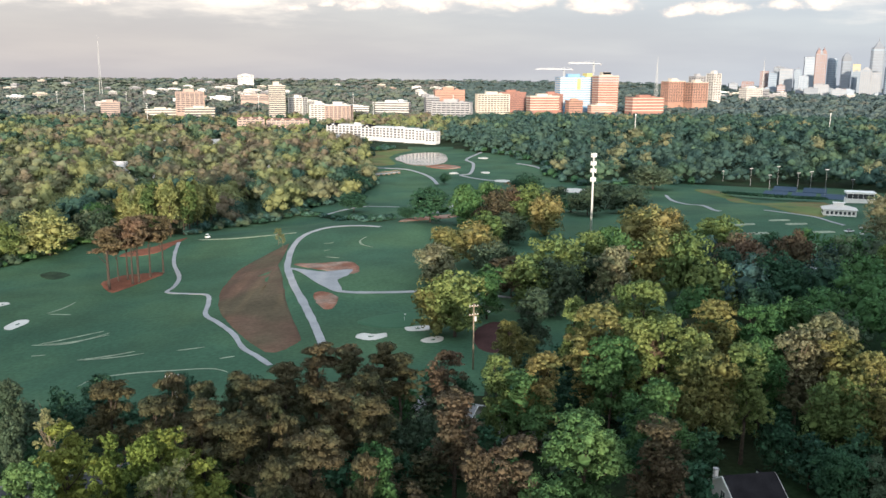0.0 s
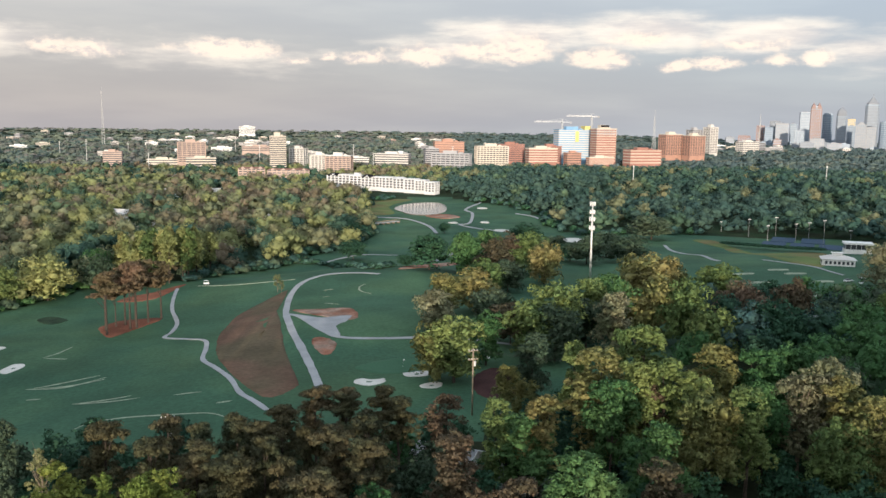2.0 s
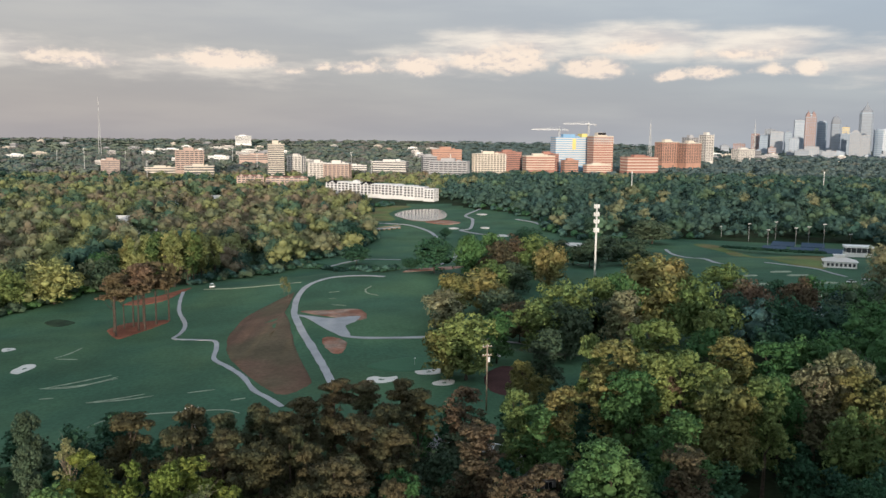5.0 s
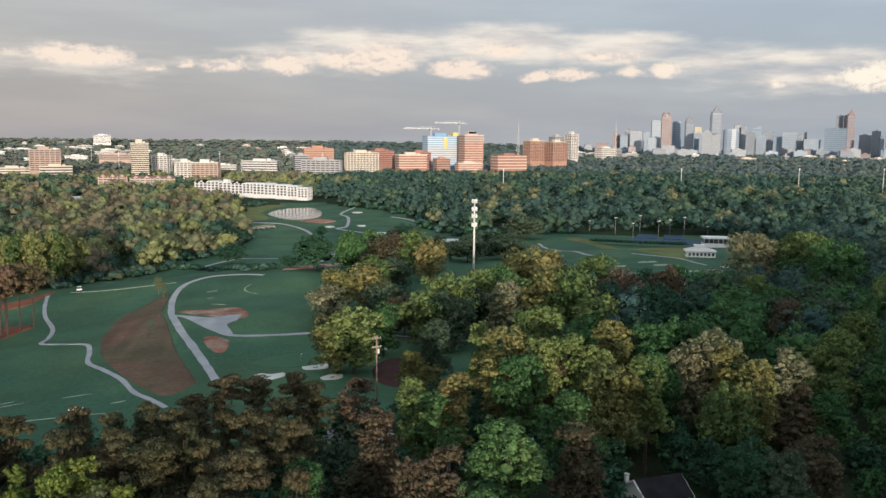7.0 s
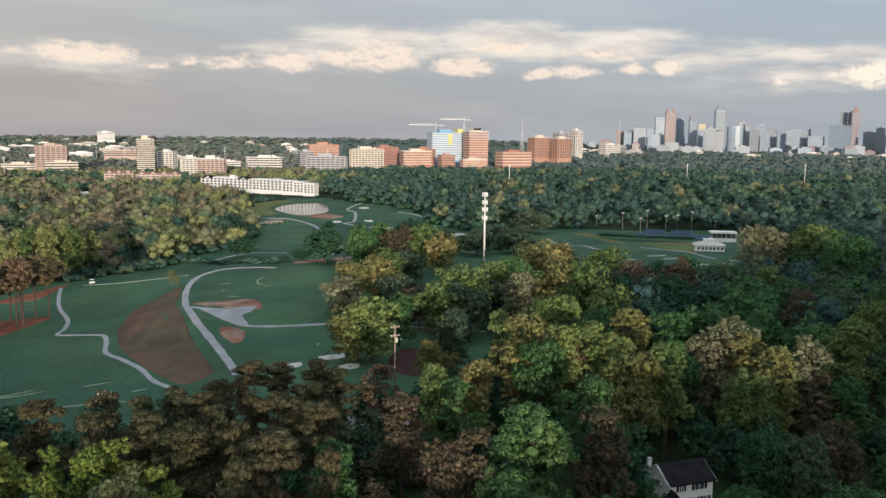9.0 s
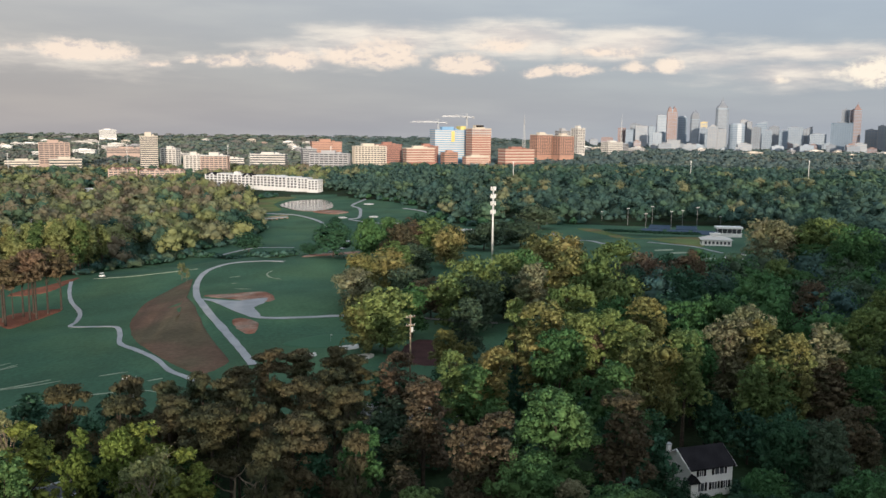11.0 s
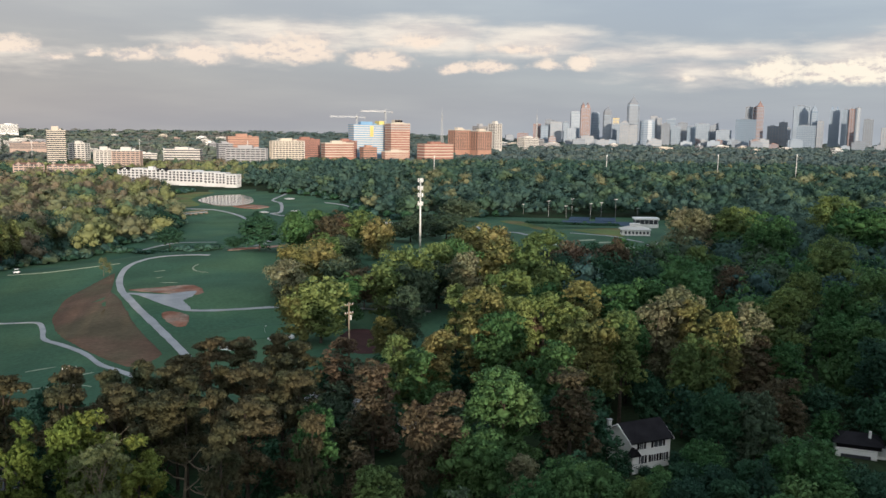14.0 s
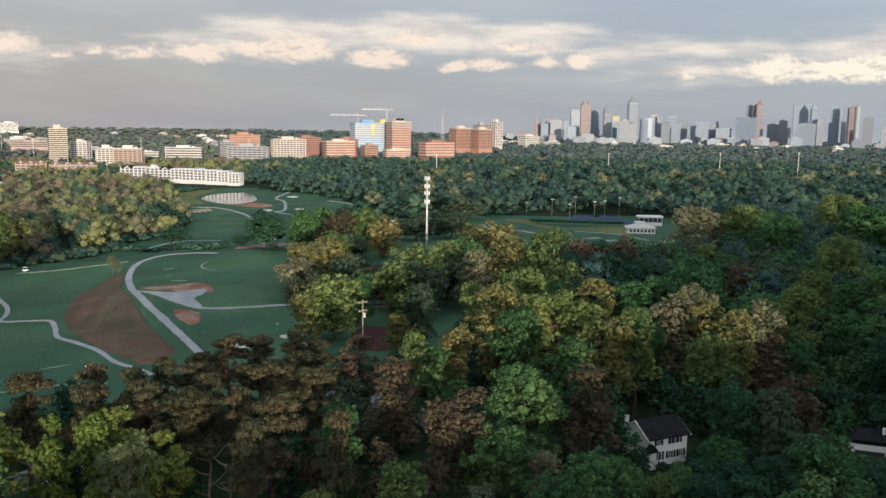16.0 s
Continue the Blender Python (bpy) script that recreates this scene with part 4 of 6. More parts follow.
for rows, where, group, level in (
        (NEAR_PINES, "standing over the back lanes", "pines over the lanes", 0), (NEAR_PINES_B, "standing over the back lanes", "pines over the lanes", 0),
        (NEAR_LIME, "among the back gardens", "garden trees", 0), (NEAR_MIXED, "beside the houses", "trees by the houses", 0),
        (EAST_GROVE, "in the sunlit grove", "sunlit grove", 0), (MIDDLE_TREES, "at the edge of the course", "trees at the course edge", 1),
        (MIDDLE_TREES_B, "at the edge of the course", "trees at the course edge", 1), (COPSE, "in the copse on the fairway", "fairway copse", 1),
        (SHADE_TREES, "in the shaded wood", "shaded wood", 0), (SHADE_TREES_B, "in the shaded wood", "shaded wood", 0),
        (YARD_TREES, "round the white house", "yard trees", 0), (YARD_TREES_B, "round the white house", "yard trees", 0)):
    for x, y, h, half, kind in rows:
        # garden limes take the copy brightened to look sunlit
        kind = "spring" if rows is NEAR_LIME and kind == "lime" else kind
        tree(x, y, h, half * (1.18 if kind == "pine" else 1.02 if level == 0 else 1.15), kind, level, where, group)

# pine grove on its straw bed, and the taller row behind it
GROVE = [(-96.9, 315.1, 23.5), (-98.1, 329.4, 20.5), (-91.1, 323.8, 25.5), (-89.4, 326.0, 25), (-87.5, 334.9, 25), (-84.1, 341.2, 23),
         (-95.1, 331.3, 23), (-93.0, 337.5, 24), (-99.5, 322.0, 22)]
for x, y, h in GROVE:
    tree(x, y, h, 5.0, "russet", 0, "on the red straw bed", "pine grove")
TALL_ROW = [(-101.4, 423.3, 25), (-97.3, 434.0, 26), (-94.5, 433.6, 26), (-94.1, 440.8, 26), (-92.0, 440.7, 25), (-88.5, 457.1, 23),
            (-106, 428, 25), (-111, 420, 24), (-104, 436, 26), (-99, 446, 25), (-116, 428, 25), (-121, 421, 24), (-113, 437, 26), (-126, 430, 24),
            (-107, 445, 26), (-97, 455, 25)]
for i, (x, y, h) in enumerate(TALL_ROW):
    tree(x, y, h * 1.06, 4.4, ("pale", "pale", "lime", "gold", "pale")[i % 5], 1, "in the tall row by the fairway", "tall row")
for x, y, h, w, k in ((-145, 386, 20, 12, "pale"), (-158, 372, 17, 8, "lime"), (-128, 404, 17, 7, "olive"), (-163, 395, 18, 8, "olive"), (-118, 415, 20, 7, "pale"),
                      (-135, 420, 18, 7, "green"), (-170, 350, 15, 7, "pale")):
    tree(x, y, h, w, k, 1, "along the fairway's wooded edge", "fairway edge")

# ---- woods that fill the rest ----
HOLES = []      # kept clear for footprints and for the camera's view of buildings: x, y, radius


def wood_sites(r0, r1, spacing, a0, a1, seed):
    rng = np.random.default_rng(seed)
    n = int((r1 * r1 - r0 * r0) * math.radians(a1 - a0) / 2 / spacing ** 2 * 2.2)
    r = np.sqrt(rng.uniform(r0 * r0, r1 * r1, n))
    a = np.radians(rng.uniform(a0, a1, n))
    x, y = r * np.sin(a), r * np.cos(a)
    keep = ~inside(OPEN_LAND, x, y)
    taken, out = {}, []
    for i in np.nonzero(keep)[0]:
        key = (int(x[i] // spacing), int(y[i] // spacing))
        near = [taken[k] for dx in (-1, 0, 1) for dy in (-1, 0, 1) if (k := (key[0] + dx, key[1] + dy)) in taken]
        if key in taken or any((x[i] - p) ** 2 + (y[i] - q) ** 2 < (spacing * 0.75) ** 2 for p, q in near):
            continue
        if any((x[i] - hx) ** 2 + (y[i] - hy) ** 2 < hr * hr for hx, hy, hr in HOLES):
            continue
        taken[key] = (x[i], y[i])
        out.append((x[i], y[i]))
    return out, rng


HOLES += [(101, 402, 10), (243, 440, 22), (313, 546, 22), (297, 600, 45), (68, 132, 10), (107, 122, 13), (10, 1020, 40), (-40, 1060, 36), (50, 1000, 36), (0, 975, 40)]
HOLES += [(-175, 1405, 30), (-322, 1450, 40), (-297, 1400, 36), (-440, 1420, 30), (-102, 1330, 30), (-71, 1310, 36), (-189, 1222, 30), (-136, 1228, 40)]
HOLES += [(353, 1630, 50), (405, 1600, 40), (285, 1575, 45), (191, 1565, 45), (110, 1455, 50), (461, 1530, 50), (340, 1545, 40), (650, 1870, 60)]
HOLES += [(60, 118, 10), (52, 102, 9), (26.6, 207, 6), (59, 236, 12), (98, 268, 10), (-40, 116, 9), (14.5, 121, 6), (-2, 147, 9)]
HOLES += [(94, 327, 12), (-100.5, 726, 12), (-226, 930, 12), (-184, 946, 12), (-289, 1182, 13), (-160, 598, 12), (-205, 688, 12), (66, 128, 9)]
HOLES += [(74, 122, 9), (66, 108, 9), (78, 130, 6), (101, 112, 9), (90, 98, 8)]
HOLES += [(-62, 1050, 30), (-40, 1035, 28), (-195, 1190, 34), (-160, 1195, 30), (-125, 1195, 30), (-200, 1150, 24), (-150, 1150, 24)]
HOLES += [(68, 199, 3), (-50, 150, 8), (-44, 155, 8), (-60, 147, 7), (-42, 154, 6), (-34, 162, 6), (35, 234, 12), (-15, 122, 6), (230, 388, 14), (-10, 1060, 30), (25, 1035, 30)]

PLACED = [(o.matrix_basis.translation.x, o.matrix_basis.translation.y) for o in scene.objects if o.type == "EMPTY"]
HOLES += [(x, y, 9.0 if y > 240 and x > 60 else 5.0) for x, y in PLACED]


def wood_kind(x, y, rng):
    az = math.degrees(math.atan2(x, y))
    n = 0.7 * noise.noise((x * 0.012, y * 0.012, 0.3)) + rng.uniform(-0.55, 0.55)
    # bright kinds west for sunlit crowns, dark blue-greens east for cloud shade
    if az < 4:
        return "rust" if n < -0.3 else "olive" if n < -0.04 else "lime" if n < 0.3 else "green" if n < 0.42 else "dark"
    return "teal" if n < 0.1 else "dark" if n < 0.3 else "green" if n < 0.5 else "olive"


def lower_kind(x, y, rng):
    n = noise.noise((x * 0.03, y * 0.03, 2.3)) + rng.uniform(-0.4, 0.4)
    if x < 22 + 0.08 * y:
        return "olive" if n < -0.3 else "dark" if n < 0.15 else "pine" if n < 0.45 else "green"
    return "dark" if n < 0.05 else "green" if n < 0.45 else "olive"


# lower trees between the tall ones, many in dark kinds that deepen the gaps' shade
sites, rng = wood_sites(84, 235, 9.0, -27, 46, 5)
for x, y in sites:
    tree(x, y, rng.uniform(8.0, 13.0), rng.uniform(3.4, 4.8), lower_kind(x, y, rng), 2, "under the taller crowns", "understorey trees")


def far_woods(name, r0, r1, spacing, count, size, seed, height, label, a0=-31, a1=51, near=False, loose=0.3):
    """Crowns shoulder to shoulder: uneven leafy lobes under a coat of leaf clumps."""
    sites, rng = wood_sites(r0, r1, spacing, a0, a1, seed)
    groups = {}
    for x, y in sites:
        k = wood_kind(x, y, rng)
        groups.setdefault("green" if near and k == "teal" and rng.uniform() < 0.45 else k, []).append((x, y))
    for kind, pts in groups.items():
        vs, ns = [], []
        for x, y in pts:
            h, half = height * rng.uniform(0.72, 1.18), spacing * rng.uniform(0.52, 0.88)
            lobes = 9 if r0 < 640 else 6 if r0 < 1400 else 2
            tops = [(0, 0, 0.52, 0.66, 0.17), (0.1, 0, 0.72, 0.45, 0.17)] + [
                (rng.uniform(0.42, 0.66) * math.cos(a), rng.uniform(0.42, 0.66) * math.sin(a), 0.2 + 0.5 * rng.uniform(), 0.26 + 0.2 * rng.uniform(), 0.15)
                for a in np.arange(lobes) * 2.4 + rng.uniform(0, 6.28)]
            if near:
                tops = tops[:2] + tufts(tops, 3, rng, half / h, 0.52)
            v, n = leaf_cloud(tops, count, size, rng, half, h, loose, 0.45, cap=0.3)
            hv, hn = hearts(tops, rng, half, h, 0.3, 0.54 if near else 0.66)
            at = (x, y, float(ground_z(x, y)))
            vs += [v + at, hv + at]
            ns += [n, hn]
        # past the near woods, haze comes from the leaf colour chosen here
        me = quick_mesh(name, np.concatenate(vs), np.concatenate(ns), (LEAF if near else FAR_HAZE_LEAF if r0 >= 1500 else HAZE_LEAF)[kind])
        tagged(new(name, me), f"{WORDS[kind][0]} canopy {label}", "woods", kind="stuff")


far_woods("woods", 235, 370, 13.5, 900, 0.75, 26, 19, "of the nearer woods round the course", near=True)
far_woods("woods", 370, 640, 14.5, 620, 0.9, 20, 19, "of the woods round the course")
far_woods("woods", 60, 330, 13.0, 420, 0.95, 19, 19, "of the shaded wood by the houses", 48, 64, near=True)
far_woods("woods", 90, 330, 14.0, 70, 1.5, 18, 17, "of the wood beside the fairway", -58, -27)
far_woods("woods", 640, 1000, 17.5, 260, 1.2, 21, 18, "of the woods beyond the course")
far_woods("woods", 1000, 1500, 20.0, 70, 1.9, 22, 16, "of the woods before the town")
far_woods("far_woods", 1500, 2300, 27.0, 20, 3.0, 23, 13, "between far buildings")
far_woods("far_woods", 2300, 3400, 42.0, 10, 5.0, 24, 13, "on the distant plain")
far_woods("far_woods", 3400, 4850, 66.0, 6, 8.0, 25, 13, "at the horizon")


def shrubs(points, step, height, half, kinds, label, jitter):
    rng = np.random.default_rng(31)
    p = spline(points, 8)
    for kind in kinds:
        vs, ns = [], []
        for a, b in zip(p[:-1], p[1:]):
            n = max(1, int(np.linalg.norm(b - a) / step))
            for k in range(n):
                q = a + (b - a) * (k + rng.uniform()) / n + rng.normal(size=2) * jitter
                h = height * rng.uniform(0.5, 1.3)
                lumps = [(0, 0, 0.45, 0.9, 0.3), (0.5, 0.2, 0.35, 0.6, 0.25), (-0.4, -0.3, 0.3, 0.5, 0.2)]
                wide = half * rng.uniform(0.6, 1.2)
                at = (*q, float(ground_z(*q)))
                for v, soft in (leaf_cloud(lumps, 90, 0.8, rng, wide, h, 0.4, cap=0.4), hearts(lumps, rng, wide, h, 0.4)):
                    vs.append(v + at)
                    ns.append(soft)
        me = quick_mesh("shrubs", np.concatenate(vs), np.concatenate(ns), LEAF[kind])
        tagged(new("shrubs", me), label, "shrubs", kind="stuff")


shrubs(CREEK, 5.0, 3.2, 2.6, ("dark", "teal"), "dark waterside shrubs along the creek", 2.0)
shrubs([(-95, 436), (-88, 466), (-70, 487), (-57, 507), (-41, 556), (-21, 602), (-9, 662)], 7.0, 6.0, 4.0, ("dark", "olive", "teal"), "mixed shrubs along the wood's edge", 3.5)
shrubs([(-162, 350), (-152, 381), (-137, 415)], 7.0, 5.0, 4.0, ("olive", "green"), "shrubs below the fairway trees", 2.5)
shrubs([(-9, 662), (-15, 720), (-19, 779), (-18, 917), (6, 954)], 14.0, 6.0, 5.0, ("dark", "teal"), "shrubs along the far wood's edge", 4.0)
shrubs([(91, 930), (127, 876), (146, 785), (146, 650), (215, 655), (245, 658)], 9.0, 7.0, 5.0, ("dark", "teal"), "shrubs before the east woods", 5.0)

# ---- buildings ----
def ring_box(w, d, z0, z1):
    return box(-w / 2, w / 2, -d / 2, d / 2, z0, z1)


def building(name, x, y, z, w, d, h, yaw, floors, wall, glass, label, category="building", group="", piers=0, band=0.5, roof="flat", top=None):
    """Floors of window bands between proud wall bands, with piers, a parapet roof and a plant room."""
    ob = root(name, x, y, z, yaw, label, category, group)
    base = -14.0
    part("wall", ring_box(w - 1.0, d - 1.0, base, h - 0.5), glass, ob)
    fh = h / floors
    first = None
    for i in range(floors):
        m = pose(0, 0, i * fh)
        if first is None:
            first = part("floor_band", ring_box(w, d, 0, fh * band), wall, ob)
            win = part("glazing", ring_box(w - 0.6, d - 0.6, fh * band, fh), glass, ob)
        else:
            share(first, ob, m), share(win, ob, m)
    part("foot", ring_box(w, d, base, 0.0), wall, ob)
    if piers:
        n, n2 = piers, max(2, int(piers * d / w))
        pier = part("pier", box(-0.7, 0.7, -0.35, 0.6, base, h), wall, ob)
        pier.matrix_basis = pose(-w / 2, -d / 2, 0)
        for k in range(1, n + 1):
            share(pier, ob, pose(-w / 2 + w * k / n, -d / 2, 0))
        for k in range(n2 + 1):
            for sx, turn in ((-1, -90), (1, 90)):
                share(pier, ob, pose(sx * w / 2, -d / 2 + d * k / n2, 0, 0, 0, turn))
    rm = top or wall
    if roof == "flat":
        part("parapet", join(box(-w / 2 - 0.4, w / 2 + 0.4, -d / 2 - 0.4, d / 2 + 0.4, h - 0.3, h + 1.1)), rm, ob)
        if w > 14:
            part("plant_room", join(box(-w * 0.22, w * 0.15, -d * 0.2, d * 0.25, h + 1, h + 1 + 0.07 * h + 2), box(w * 0.2, w * 0.3, -d * 0.1, d * 0.1, h + 1, h + 3)), rm, ob)
    elif roof == "gable":
        v = [(-w / 2 - 0.6, -d / 2 - 0.6, h), (w / 2 + 0.6, -d / 2 - 0.6, h), (w / 2 + 0.6, d / 2 + 0.6, h), (-w / 2 - 0.6, d / 2 + 0.6, h),
             (-w / 2 + d * 0.25, 0, h + d * 0.17), (w / 2 - d * 0.25, 0, h + d * 0.17)]
        part("roof", (v, [(0, 1, 5, 4), (2, 3, 4, 5), (1, 2, 5), (3, 0, 4), (3, 2, 1, 0)]), rm, ob)
        n = max(1, int(w / 12))
        for k in range(n):
            gx = -w / 2 + w * (k + 0.5) / n
            g = min(3.4, w * 0.13)
            gv = [(gx - g, -d / 2 - 0.75, h - 0.2), (gx + g, -d / 2 - 0.75, h - 0.2), (gx, -d / 2 - 0.75, h + 0.9 * g), (gx - g, 0, h - 0.2), (gx + g, 0, h - 0.2), (gx, 0, h + 0.9 * g)]
            part("gable", (gv, [(0, 1, 2), (1, 4, 5, 2), (0, 2, 5, 3), (3, 5, 4), (0, 3, 4, 1)]), wall, ob)
    return ob


CITY = "town buildings beyond the trees"
TOWN = "town building"
building("apartment_tower", -440, 1432, 9, 29, 20, 22, 12, 7, PINK, GLASS, "low rose brick apartment block above the woods", TOWN, CITY)
building("apartment_tower", -322, 1463, 14, 44, 22, 33, 14, 10, PINK, GLASS, "rose brick apartment tower with pale piers", TOWN, CITY, piers=6)
building("apartment_block", -297, 1417, 6, 46, 20, 17, 14, 4, CREAM, GLASS, "low cream apartment block before the brick tower", TOWN, CITY)
building("apartment_block", -366, 1453, 7, 50, 20, 12, 10, 3, CREAM, GLASS, "low cream building in the trees", TOWN, CITY)
building("apartment_tower", -174.6, 1416.8, 8, 26, 18, 51, 10, 17, CREAM, GLASS, "tall cream apartment tower with banded balconies", TOWN, CITY, band=0.45)
building("apartment_tower", -149, 1490, 10, 26, 18, 28, -20, 9, PALE, GLASS, "white apartment slab beside the tall tower", TOWN, CITY, piers=4)
building("apartment_tower", -102.7, 1343.5, -0.8, 27, 20, 33, 12, 11, PALE, GLASS, "pale apartment tower with vertical piers", TOWN, CITY, piers=5)
building("apartment_tower", -70.8, 1325.4, 0.2, 38, 22, 32, -8, 11, PINK, GLASS, "rose apartment tower with pale vertical piers", TOWN, CITY, piers=6, top=PALE)
building("row_houses", -189, 1240, 6.5, 36, 14, 10, 8, 3, PINK, GLASS, "row of gabled rose townhouses with tiled roofs", TOWN, CITY, roof="gable", top=TERRA, piers=6)
building("row_houses", -138, 1245, 5.0, 58, 14, 9.5, 4, 3, PINK, GLASS, "long row of gabled rose townhouses with tiled roofs", TOWN, CITY, roof="gable", top=TERRA, piers=9)
WINGS = [(-62, 1084, 15, 12.0), (-48, 1079, 14, 12.6), (-34, 1074, 15, 12.0), (-20, 1066, 14, 12.6), (-7, 1060, 14, 12.0), (6, 1053, 14, 12.6), (19, 1044, 14, 12.0),
         (32, 1034, 13, 12.6), (44, 1024, 12, 12.0), (55, 1014, 12, 11.0)]
for k, (x, y, w, h) in enumerate(WINGS):
    building("apartment_wing", x, y - 4.0 * (k % 2), 2.5 + 3.0 * (9 - k) / 9, w, 15, h, -24 if k > 4 else -18, 4, WHITE_WALL, GLASS,
             "white four-storey apartment wing above the pond", TOWN, "white apartment wings", piers=3, band=0.34, roof="gable" if k in (0, 3, 6) else "flat", top=SLATE if k in (0, 3) else WHITE_WALL)
building("row_block", -285, 1990, 16, 84, 20, 12, 8, 3, PINK, GLASS, "long low rose brick block in far trees", TOWN, CITY)
building("office_block", 11.3, 1597, 6, 62, 26, 21, -12, 5, PALE, GLASS, "pale long office block with dark window bands", TOWN, CITY)
building("office_block", -60, 1640, 6, 52, 20, 12, 6, 3, PALE, GLASS, "low pale office in the trees", TOWN, CITY)
building("hospital_wing", 79.6, 1555, 10, 25, 20, 28, 8, 8, GREY, GLASS, "grey concrete hospital wing", TOWN, CITY)
building("hospital_wing", 112.8, 1590, 12, 54, 24, 38, 4, 9, ORANGE, GLASS, "orange brick hospital block with few windows", TOWN, CITY, band=0.85)
building("parking_deck", 110.5, 1473, -1.7, 64, 30, 34, -14, 9, GREY, GLASS, "grey concrete parking deck with open bands", TOWN, CITY, piers=8)
building("hospital_wing", 191, 1585, 9, 58, 24, 34, 6, 9, CREAM, GLASS, "cream hospital wing with stepped window bands", TOWN, CITY, piers=10)
building("hospital_wing", 237, 1665, 12, 50, 24, 33, 6, 9, BRICK, GLASS, "red brick hospital wing", TOWN, CITY, band=0.7)
building("hospital_wing", 284.5, 1591.5, 13, 56, 22, 27, 10, 6, BRICK, CREAM, "red brick hospital wing with pale floor lines", TOWN, CITY, band=0.66, top=CREAM)
new_wing = building("hospital_tower", 352.8, 1649, 20, 66, 26, 54, 12, 13, BLUE_GLASS, PALE, "hospital tower under construction in blue cladding with white bands", TOWN, CITY, band=0.52)
part("sheathing", box(1, 8, -13.6, -13.2, 32, 52), YELLOW, new_wing, "yellow weather sheathing")
part("penthouse", box(22, 33, -10, 10, 55, 62), YELLOW, new_wing, "yellow sheathed penthouse")
building("hospital_tower", 405, 1616, 14, 40, 28, 63, 12, 14, BRICK, CREAM, "orange brick tower with cream floor bands", TOWN, CITY, band=0.74, top=CREAM)
brick_tower = bpy.data.objects["hospital_tower.001"]
part("frame_top", join(box(-20.5, 20.5, -14.5, 14.5, 54, 55), box(-20.5, 20.5, -14.5, 14.5, 58.5, 59.5), *[box(-20.5 + 5 * k, -19.3 + 5 * k, -14.6, -13.6, 50, 63) for k in range(9)]), GREY, brick_tower, "bare grey concrete upper storeys")
part("plant_screen", box(-8, 8, -6, 6, 66, 70), SLATE, brick_tower)
building("hospital_wing", 336, 1561, 12, 27, 18, 21, 12, 5, ORANGE, GLASS, "small orange brick block before the tower", TOWN, CITY, band=0.7)
building("hospital_wing", 384, 1550, 12, 48, 16, 14, 12, 4, BRICK, CREAM, "low red brick wing with cream top", TOWN, CITY, band=0.6, top=CREAM)
building("hospital_wing", 306, 1625, 13, 40, 20, 30, 12, 8, BRICK, GLASS, "red brick wing in the hospital's middle", TOWN, CITY, band=0.65)
building("office_block", 461, 1549, 13, 64, 26, 27, 16, 5, BRICK, CREAM, "dark red brick office with pale bands", TOWN, CITY, band=0.7)
building("apartment_tower", 625, 1895, 20, 44, 26, 46, 20, 14, ORANGE, GLASS, "orange brick apartments with cream piers", TOWN, CITY, piers=7, top=CREAM)
building("apartment_tower", 672, 1880, 20, 40, 26, 44, 20, 13, ORANGE, GLASS, "orange brick apartments with cream piers", TOWN, CITY, piers=6, top=CREAM)
building("office_tower", 775, 2170, 18, 30, 26, 58, 20, 15, GREY, GLASS, "grey office tower behind the apartments", TOWN, CITY, piers=4)
building("office_tower", 810, 2150, 18, 24, 26, 65, 20, 16, PALE, GLASS, "pale slim office tower behind the apartments", TOWN, CITY, piers=3)
building("office_block", 969, 2300, 15, 58, 26, 31, 24, 6, PALE, GLASS, "white colonnaded office above the trees", TOWN, CITY, piers=9)
building("office_block", 1040, 2420, 15, 60, 26, 26, 24, 6, GREY, GLASS, "grey low office above the trees", TOWN, CITY)

# city skyline: bearing, width, top, distance, tone, roof, fins
SKY = "city skyline towers"
SKYLINE = [
    (22.83, 51, 52, 3900, "RED", "flat", 5), (23.74, 34, 95, 4000, "RED", "flat", 4), (24.22, 36, 89, 3950, "DARK", "flat", 0), (24.54, 43, 113, 4150, "STONE", "flat", 5),
    (24.95, 56, 105, 4000, "PALE", "flat", 0), (25.6, 30, 104, 4000, "DARK", "flat", 0), (25.96, 38, 76, 3850, "GLASS", "flat", 3), (26.17, 42, 152, 4500, "GLASS", "flat", 0),
    (26.81, 43, 168, 3950, "RED", "arched", 5), (27.47, 43, 144, 4050, "GLASS", "curved", 4), (28.23, 43, 138, 3900, "STONE", "bullet", 6), (28.77, 31, 124, 4050, "GOLD", "flat", 0)]
SKYLINE += [
    (28.8, 36, 98, 3960, "GLASS", "flat", 3), (29.32, 41, 104, 3750, "PALE", "steps", 5), (29.87, 34, 93, 3760, "PALE", "flat", 4), (29.83, 56, 186, 4050, "STONE", "spire", 7),
    (30.76, 70, 113, 3850, "GLASS", "curved", 8), (31.13, 30, 134, 4000, "PALE", "flat", 3), (31.48, 19, 126, 3980, "PALE", "flat", 2), (31.89, 38, 102, 3900, "STONE", "flat", 4),
    (32.16, 49, 118, 4150, "GLASS", "slant", 0), (32.51, 40, 90, 3950, "GLASS", "flat", 4), (32.91, 40, 106, 4150, "STONE", "flat", 4), (33.45, 36, 90, 4000, "DARK", "flat", 4)]
